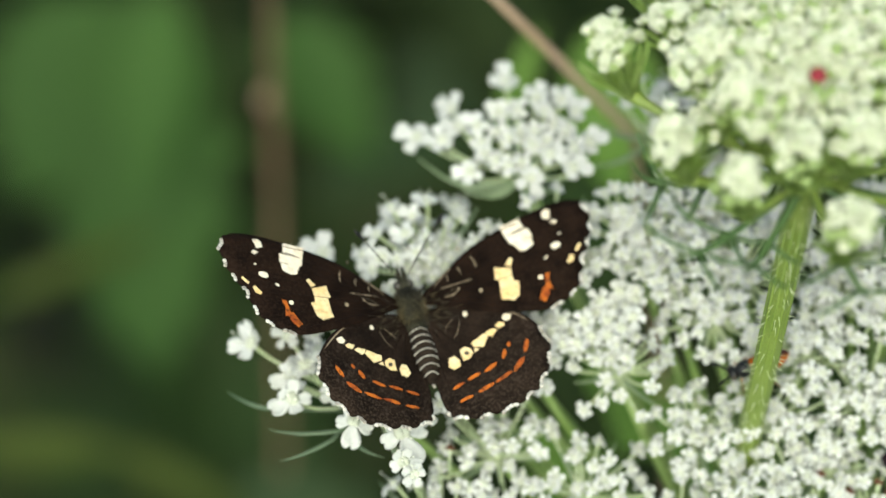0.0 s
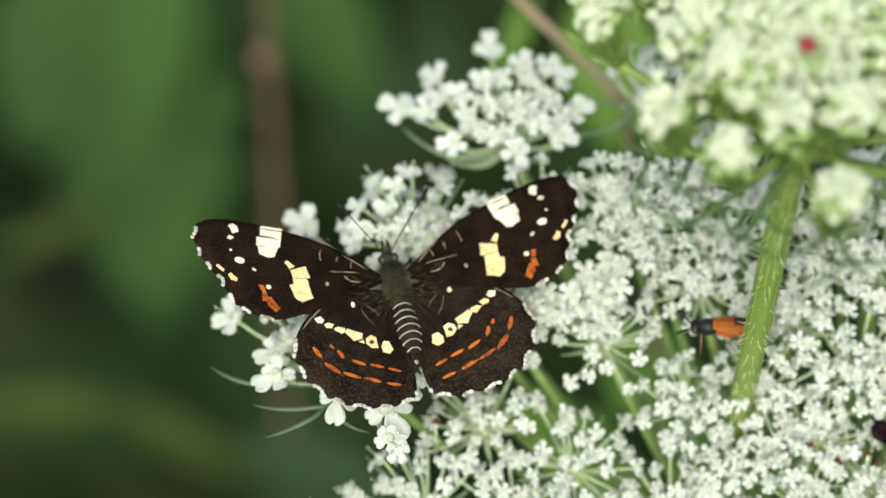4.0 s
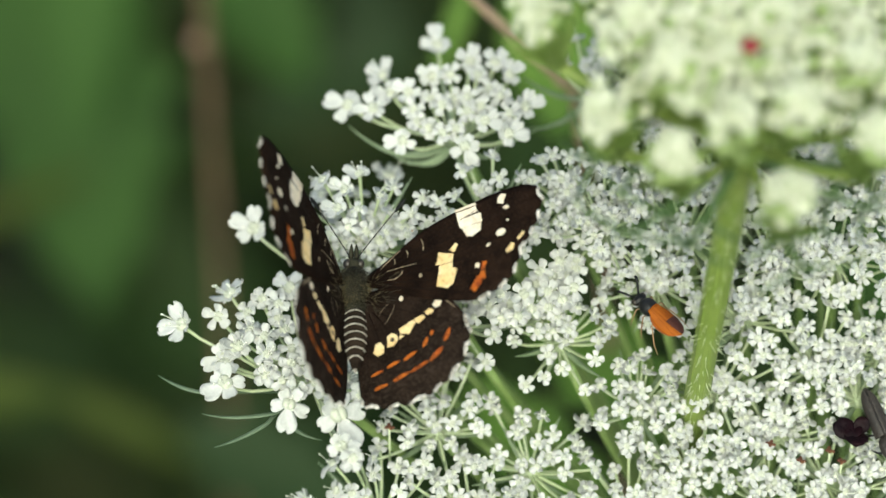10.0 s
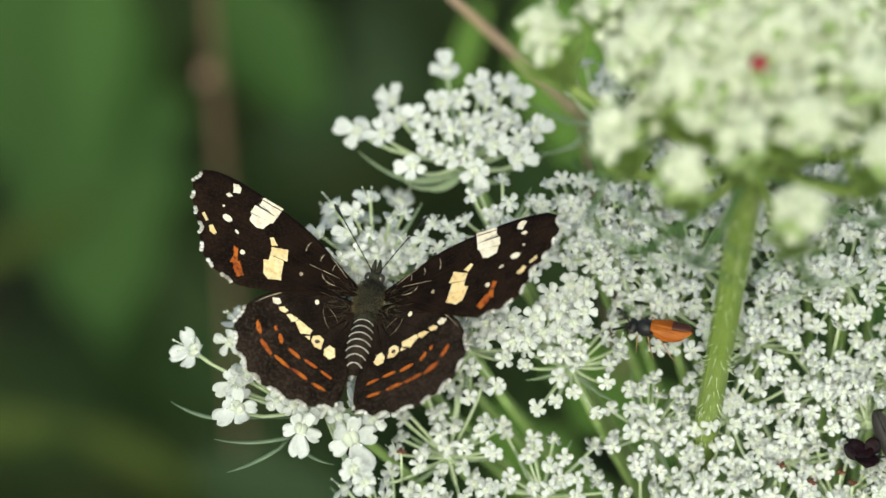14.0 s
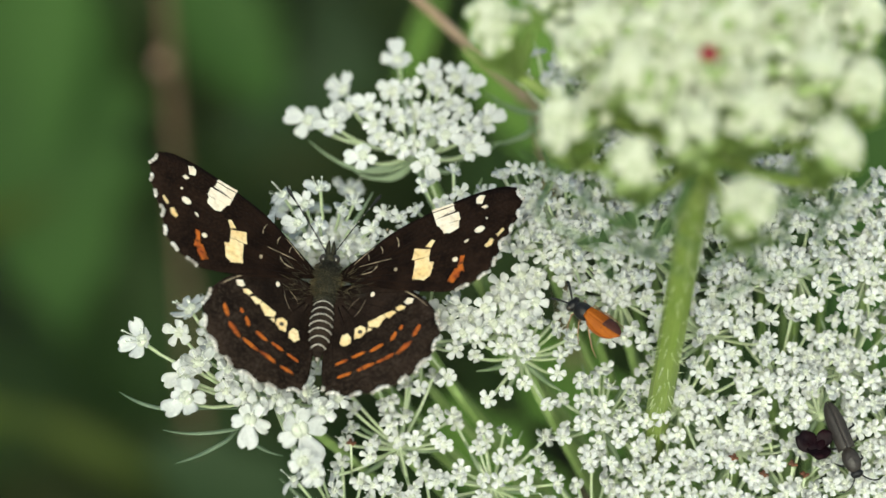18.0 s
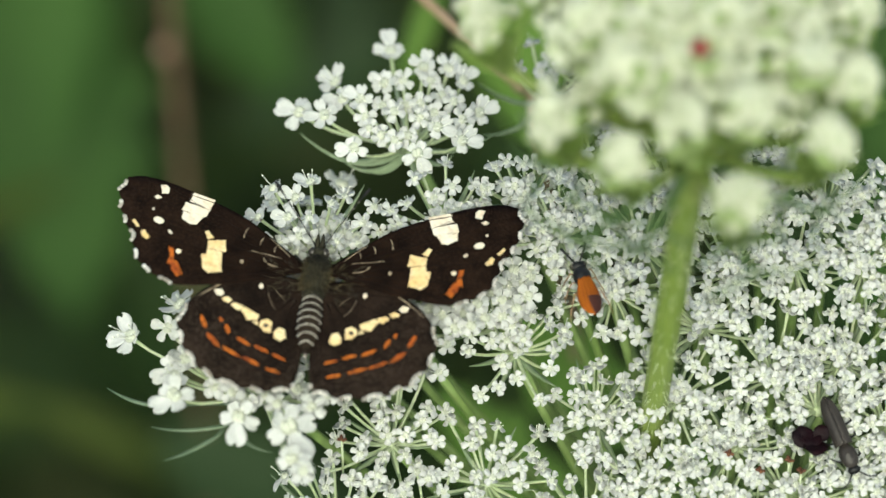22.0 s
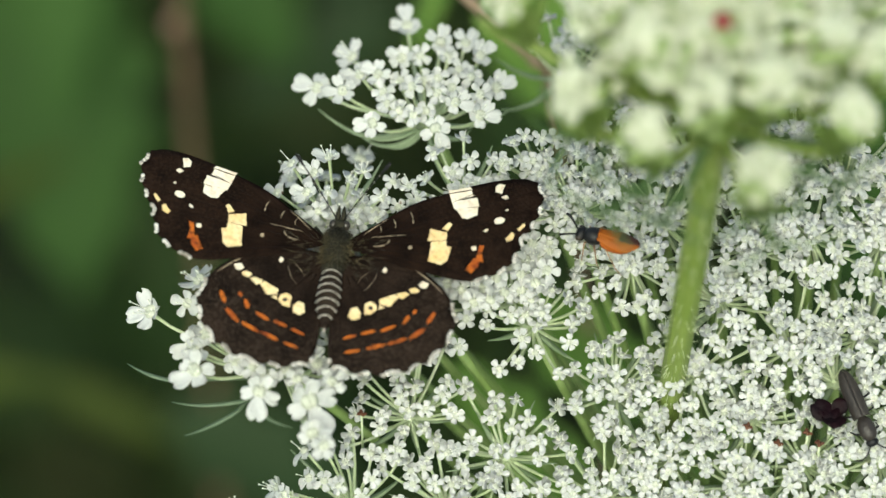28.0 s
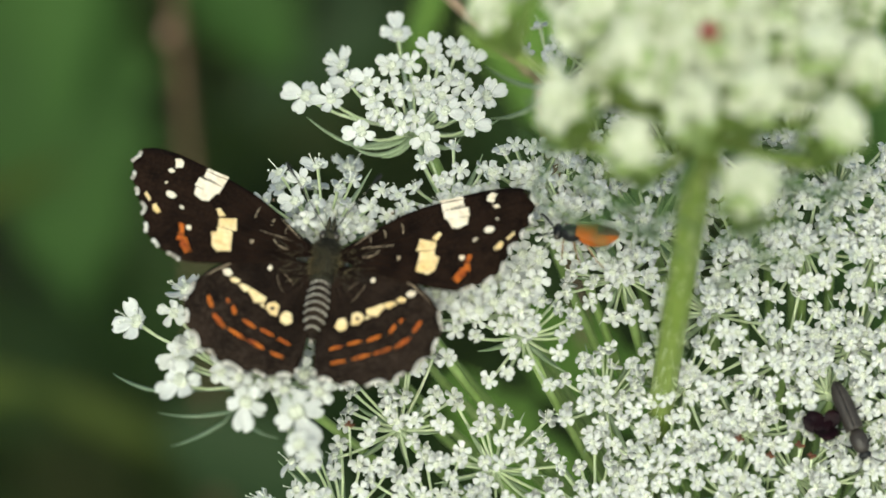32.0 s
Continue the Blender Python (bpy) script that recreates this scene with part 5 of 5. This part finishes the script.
# ---- what moves ----
# seconds, body x, y, z (mm), heading, climb, roll, lift of the left and right wings, sweep of the left and right forewings (degrees)
FLIGHT = (
    (0.0, -12.95, -12.43, 5.86, 18.4, 13.9, 2.5, 21.5, 10.8, 2.9, -3.8), (0.5, -12.86, -12.38, 5.88, 18.3, 14.0, 2.5, 21.0, 10.4, 2.7, -3.9),
    (1.0, -12.81, -12.39, 5.90, 18.0, 14.0, 2.4, 17.4, 7.9, 2.1, -4.3), (1.5, -12.80, -12.47, 5.90, 18.4, 14.0, 2.3, 15.8, 7.6, 1.7, -4.8),
    (2.0, -12.77, -12.44, 5.90, 18.3, 14.0, 2.3, 16.9, 6.4, 1.8, -4.8), (2.5, -12.83, -12.59, 5.91, 18.4, 14.0, 2.3, 16.5, 6.9, 1.7, -4.7),
    (3.0, -12.81, -12.58, 5.90, 18.1, 14.1, 2.2, 16.9, 7.2, 1.5, -4.3), (3.5, -12.85, -12.45, 5.84, 16.6, 14.2, 2.0, 15.4, 8.1, 0.9, -3.2),
    (5.5, -13.10, -12.63, 5.97, 18.7, 13.9, 2.2, 15.4, 8.7, 2.3, -4.6), (6.0, -13.11, -12.79, 5.98, 18.8, 13.8, 2.3, 14.3, 9.0, 2.4, -4.8),
    (6.5, -13.12, -12.71, 5.98, 18.5, 13.4, 2.6, 14.4, 9.5, 2.6, -4.9), (7.0, -13.01, -12.53, 5.90, 18.2, 12.5, 3.2, 21.4, 9.8, 3.3, -4.7),
    (7.5, -13.07, -12.08, 5.83, 20.7, 11.4, 4.0, 25.0, 2.7, 3.6, -5.0), (7.6, -13.06, -12.08, 5.81, 19.7, 11.6, 4.1, 34.0, 4.0, 3.4, -4.6),
    (7.8, -13.05, -12.07, 5.78, 17.7, 12.0, 4.2, 47.0, 6.0, 2.9, -3.9), (8.0, -13.03, -12.06, 5.74, 15.7, 12.4, 4.4, 26.4, 6.5, 2.4, -3.2),
    (8.2, -12.82, -11.98, 5.61, 14.7, 13.1, 4.7, 12.0, 8.0, 1.2, -3.3), (8.3, -12.71, -11.94, 5.54, 14.2, 13.4, 4.9, 70.0, 7.0, 0.5, -3.4),
    (8.4, -12.61, -11.90, 5.48, 13.7, 13.8, 5.0, 82.0, 8.0, -0.1, -3.4), (8.5, -12.50, -11.86, 5.41, 13.2, 14.1, 5.2, 49.0, 7.4, -0.7, -3.5),
    (8.6, -12.36, -11.90, 5.40, 11.4, 14.1, 5.3, 36.0, 12.0, -0.7, -3.9), (8.8, -12.09, -11.99, 5.37, 7.9, 14.0, 5.6, 41.0, 10.0, -0.8, -4.8),
    (9.0, -11.82, -12.07, 5.35, 4.4, 13.9, 5.8, 61.6, 4.4, -0.9, -5.6), (9.1, -11.98, -12.10, 5.35, 5.2, 13.8, 5.7, 34.0, 5.0, -0.9, -5.6),
    (9.2, -12.13, -12.14, 5.34, 6.1, 13.7, 5.6, 40.0, 4.0, -0.8, -5.6), (9.3, -12.29, -12.17, 5.34, 6.9, 13.6, 5.6, 58.0, 10.0, -0.8, -5.5),
    (9.4, -12.44, -12.21, 5.33, 7.8, 13.5, 5.5, 82.0, 17.0, -0.7, -5.5), (9.5, -12.60, -12.24, 5.33, 8.6, 13.4, 5.4, 58.5, 15.7, -0.7, -5.5),
    (9.6, -12.54, -12.25, 5.34, 7.2, 13.0, 5.3, 35.0, 14.0, -0.8, -5.5), (9.8, -12.41, -12.28, 5.35, 4.5, 12.3, 5.2, 48.0, 13.0, -1.0, -5.5),
    (10.0, -12.29, -12.31, 5.36, 1.8, 11.6, 5.0, 63.4, 34.7, -1.2, -5.5), (10.2, -12.48, -12.39, 5.40, 3.6, 10.9, 4.8, 37.0, 22.0, -0.7, -5.8),
    (10.4, -12.67, -12.48, 5.44, 5.4, 10.2, 4.7, 46.0, 29.0, -0.2, -6.1), (10.5, -12.77, -12.52, 5.46, 6.3, 9.9, 4.6, 49.7, 32.4, 0.1, -6.3),
    (10.6, -12.79, -12.49, 5.48, 6.3, 9.7, 4.5, 47.0, 36.0, 0.3, -6.2), (10.8, -12.84, -12.42, 5.53, 6.2, 9.2, 4.4, 33.0, 22.0, 0.8, -5.9),
    (11.0, -12.89, -12.36, 5.57, 6.1, 8.7, 4.3, 35.4, 16.1, 1.2, -5.7), (11.2, -12.83, -12.09, 5.52, 5.1, 7.9, 4.1, 40.0, 24.0, 0.8, -5.5),
    (11.5, -12.74, -11.69, 5.45, 3.6, 6.8, 3.7, 29.1, 16.4, 0.1, -5.1), (12.0, -12.57, -10.85, 5.28, -0.8, 4.8, 2.9, 38.2, 29.8, 1.0, -5.0),
    (12.2, -12.32, -10.75, 5.26, -4.6, 4.4, 2.5, 40.0, 27.0, 0.8, -4.7), (12.5, -11.94, -10.59, 5.22, -10.3, 3.9, 1.8, 40.1, 37.0, 0.6, -4.3),
    (12.7, -11.95, -10.71, 5.23, -10.4, 4.1, 1.6, 35.0, 27.0, 0.2, -4.1), (13.0, -11.96, -10.88, 5.25, -10.6, 4.5, 1.3, 26.9, 19.4, -0.3, -3.9),
    (13.2, -12.01, -10.87, 5.29, -10.4, 5.1, 1.1, 37.0, 36.0, -0.1, -3.6), (13.5, -12.08, -10.86, 5.36, -10.1, 6.0, 0.7, 26.6, 22.1, 0.2, -3.2),
    (13.7, -12.07, -10.84, 5.37, -10.3, 6.2, 0.4, 24.0, 24.0, 0.2, -2.9), (14.0, -12.06, -10.81, 5.38, -10.5, 6.6, -0.0, 23.5, 29.8, 0.1, -2.4),
    (14.5, -11.98, -10.69, 5.33, -10.1, 6.7, -0.2, 32.7, 38.4, 1.0, -1.8), (16.5, -12.27, -9.96, 5.20, 0.0, 5.7, 0.3, 19.1, 16.5, -0.7, 1.9),
    (16.6, -12.24, -9.92, 5.20, -0.8, 5.7, 0.3, 30.0, 28.0, -0.6, 2.0), (16.7, -12.20, -9.87, 5.19, -1.5, 5.7, 0.3, 38.0, 36.0, -0.6, 2.0),
    (16.8, -12.17, -9.83, 5.19, -2.3, 5.7, 0.3, 34.0, 30.0, -0.5, 2.1), (16.9, -12.13, -9.78, 5.18, -3.0, 5.7, 0.3, 22.0, 22.0, -0.5, 2.1),
    (17.0, -12.10, -9.74, 5.18, -3.8, 5.7, 0.3, 13.8, 17.2, -0.4, 2.2), (17.1, -11.99, -9.72, 5.17, -4.0, 5.8, 0.4, 12.0, 12.0, -0.4, 2.2),
    (17.3, -11.76, -9.68, 5.16, -4.3, 5.9, 0.7, 32.0, 28.0, -0.5, 2.1), (17.5, -11.53, -9.64, 5.14, -4.6, 6.1, 1.0, 35.1, 23.6, -0.6, 2.0),
    (17.8, -11.41, -9.57, 5.12, -5.1, 6.0, 1.0, 20.0, 13.0, -0.9, 1.7), (18.0, -11.33, -9.52, 5.10, -5.4, 5.9, 1.0, 30.4, 23.4, -1.1, 1.5),
    (18.2, -11.31, -9.54, 5.19, -5.3, 6.0, 1.0, 28.0, 20.0, -1.1, 1.7), (18.5, -11.28, -9.58, 5.32, -5.1, 6.2, 1.0, 13.5, 6.6, -1.2, 1.9),
    (18.7, -11.30, -9.58, 5.27, -5.2, 6.2, 1.0, 15.0, 8.0, -1.1, 2.0), (19.0, -11.33, -9.59, 5.19, -5.3, 6.2, 1.0, 19.7, 14.2, -0.9, 2.1),
    (19.5, -11.29, -9.60, 5.17, -5.6, 6.3, 1.0, 19.7, 13.6, -1.2, 1.9), (20.0, -11.31, -9.60, 5.35, -5.4, 6.8, 1.0, 12.4, 6.5, -1.0, 2.0),
    (20.5, -11.33, -9.61, 5.39, -5.9, 7.0, 1.0, 11.8, 6.4, -1.0, 2.0), (21.0, -11.25, -9.56, 5.25, -6.0, 6.9, 1.0, 17.2, 12.4, -0.9, 2.0),
    (21.5, -11.38, -9.68, 5.50, -6.0, 7.2, 1.0, 7.6, 2.6, -2.0, 1.7), (22.0, -11.40, -9.68, 5.36, -5.8, 7.5, 0.9, 10.9, 7.0, -1.2, 2.1),
    (22.5, -11.41, -9.56, 5.21, -5.6, 7.5, 0.8, 14.1, 12.4, -0.4, 2.0), (23.0, -11.45, -9.71, 5.46, -5.8, 8.3, 0.8, 7.5, 5.6, -1.0, 2.2),
    (23.5, -11.33, -9.70, 5.51, -6.6, 9.1, 0.8, 9.5, 6.0, -0.9, 2.3), (24.0, -11.31, -9.57, 5.38, -7.0, 9.4, 0.8, 13.6, 9.4, -0.7, 2.4),
    (24.5, -11.37, -9.59, 5.44, -7.1, 9.5, 0.7, 9.5, 6.9, -1.1, 2.6), (25.0, -11.35, -9.61, 5.44, -7.2, 9.5, 0.6, 9.4, 7.6, -0.8, 2.6),
    (25.5, -11.32, -9.53, 5.37, -6.9, 9.4, 0.6, 9.6, 6.6, -0.5, 2.2), (26.0, -11.33, -9.60, 5.42, -7.4, 9.5, 0.6, 9.1, 6.0, -0.8, 2.5),
    (26.5, -11.29, -9.60, 5.55, -7.2, 9.8, 0.6, 8.5, 4.2, -1.3, 2.5), (28.5, -11.35, -9.53, 5.50, -7.3, 9.7, 0.6, 8.5, 5.9, -1.0, 3.0),
    (29.0, -11.29, -9.62, 5.61, -7.8, 9.9, 0.6, 7.1, 3.9, -1.5, 2.5), (29.5, -11.28, -9.66, 5.60, -7.7, 9.8, 0.6, 6.5, 3.4, -1.3, 2.0),
    (30.0, -11.30, -9.57, 5.49, -7.7, 9.9, 0.6, 9.7, 6.5, -0.9, 2.1), (30.5, -11.26, -9.50, 5.40, -7.9, 9.8, 0.6, 11.7, 10.4, -0.9, 1.8),
    (31.0, -11.31, -9.66, 5.49, -7.4, 9.8, 0.7, 8.0, 4.8, -1.1, 1.4), (31.5, -11.30, -9.57, 5.34, -7.8, 9.5, 0.6, 10.1, 9.1, -0.5, 1.6),
    (32.0, -11.23, -9.51, 5.25, -8.3, 9.1, 0.7, 13.2, 11.6, -0.4, 1.5))
# seconds, lean of the young head about its foot (degrees)
SWAY = (
    (0.0, 0.23, 0.30), (0.5, 0.22, 0.89), (1.0, 0.19, 0.85), (1.5, 0.32, 0.76), (2.0, 0.20, 0.73),
    (2.5, 0.24, 0.64), (3.0, 0.23, 0.76), (3.5, 0.04, 0.90), (5.5, -0.25, 0.17), (6.0, -0.25, 0.09),
    (6.5, -0.34, 0.15), (7.0, -0.19, 0.06), (7.5, -0.13, -0.06), (8.0, -0.18, 0.14), (8.5, -0.01, -0.07),
    (9.0, 0.43, 0.28), (9.5, 0.03, -0.15), (10.0, 0.20, -0.07), (10.5, -0.10, -0.18), (11.0, -0.17, -0.32),
    (11.5, 0.02, -0.10), (12.0, -0.07, -0.59), (12.5, -0.09, -0.30), (13.0, -0.01, -0.15), (13.5, -0.17, -0.32),
    (14.0, -0.08, -0.04), (14.5, -0.26, -0.17), (16.5, -0.15, -0.25), (17.0, -0.07, 0.05), (17.5, -0.06, -0.02),
    (18.0, -0.06, -0.07), (18.5, -0.06, 0.07), (19.0, 0.00, -0.00), (19.5, 0.20, -0.01), (20.0, 0.08, 0.03),
    (20.5, -0.12, 0.06), (21.0, -0.18, 0.32), (21.5, -0.04, 0.08), (22.0, 0.09, 0.06), (22.5, 0.11, 0.04),
    (23.0, -0.01, 0.04), (23.5, 0.03, 0.19), (24.0, -0.14, 0.08), (24.5, 0.03, 0.01), (25.0, 0.09, 0.16),
    (25.5, 0.15, 0.04), (26.0, 0.13, -0.00), (26.5, -0.12, 0.16), (28.5, -0.06, 0.12), (29.0, -0.16, 0.12),
    (29.5, -0.20, 0.22), (30.0, -0.14, 0.04), (30.5, -0.14, 0.18), (31.0, -0.02, 0.09), (31.5, -0.00, 0.06),
    (32.0, 0.11, -0.05))
# seconds, x, y (mm), heading (degrees)
CRAWL = (
    (0.0, 19.7, -15.6, 110), (1.0, 19.8, -15.4, 113), (2.0, 20.5, -15.5, 82), (3.0, 18.0, -14.7, 86), (6.0, 17.3, -14.2, 91),
    (7.0, 17.3, -13.7, 57), (8.0, 16.3, -12.9, 53), (9.0, 16.0, -12.7, 50), (10.0, 15.7, -13.1, 44), (11.0, 15.7, -13.0, 41),
    (12.0, 15.4, -12.8, 48), (13.0, 14.7, -12.2, 83), (14.0, 14.8, -12.2, 79), (17.0, 13.4, -12.5, 40), (18.0, 13.3, -11.9, 49),
    (19.0, 13.6, -12.1, 43), (20.0, 13.4, -10.3, 35), (21.0, 13.5, -9.3, 32), (22.0, 13.4, -8.8, 16), (23.0, 13.9, -8.9, 20),
    (24.0, 13.7, -9.2, 19), (25.0, 13.3, -8.7, 20), (26.0, 13.5, -7.1, 45), (29.0, 13.4, -6.2, 73), (30.0, 13.1, -6.1, 67),
    (31.0, 12.9, -6.1, 65), (32.0, 12.4, -4.5, 81))


def hinge(side, base, lift, sweep):
    turn = Matrix.Rotation(radians(-side * lift), 4, "Y") @ Matrix.Rotation(radians(side * sweep), 4, "Z")
    return Matrix.Translation((side * base[0] * MM, base[1] * MM, base[2] * MM)) @ turn


def motions():
    body = []
    for t, x, y, z, heading, climb, roll, *rest in FLIGHT:
        turn = Matrix.Rotation(radians(heading), 4, "Z") @ Matrix.Rotation(radians(climb), 4, "X") @ Matrix.Rotation(radians(roll), 4, "Y")
        body.append((t, Matrix.Translation((x * MM, y * MM, z * MM)) @ turn))
    walk(insect, body)
    for word, side, lift, sweep in (("left", -1, 7, 9), ("right", 1, 8, 10)):
        fore, hind = wings[word]
        walk(fore, [(r[0], hinge(side, (1.0, 0.8, 0.6), r[lift], r[sweep])) for r in FLIGHT])
        walk(hind, [(r[0], hinge(side, (0.9, -0.8, 0.38), r[lift] - 0.8, 0.35 * r[sweep])) for r in FLIGHT])
    foot = NEAR_FOOT * MM
    walk(young, [(t, Matrix.Translation(foot) @ Matrix.Rotation(radians(a), 4, "X") @ Matrix.Rotation(radians(b), 4, "Y")) for t, a, b in SWAY])
    walk(saw, [(t, Matrix.Translation(Vector(on_head(x, y, 4.2)) * MM) @ pose(0, 0, 0, 12, 0, 0) @ pose(0, 0, 0, -4, 0, h)) for t, x, y, h in CRAWL])


motions()
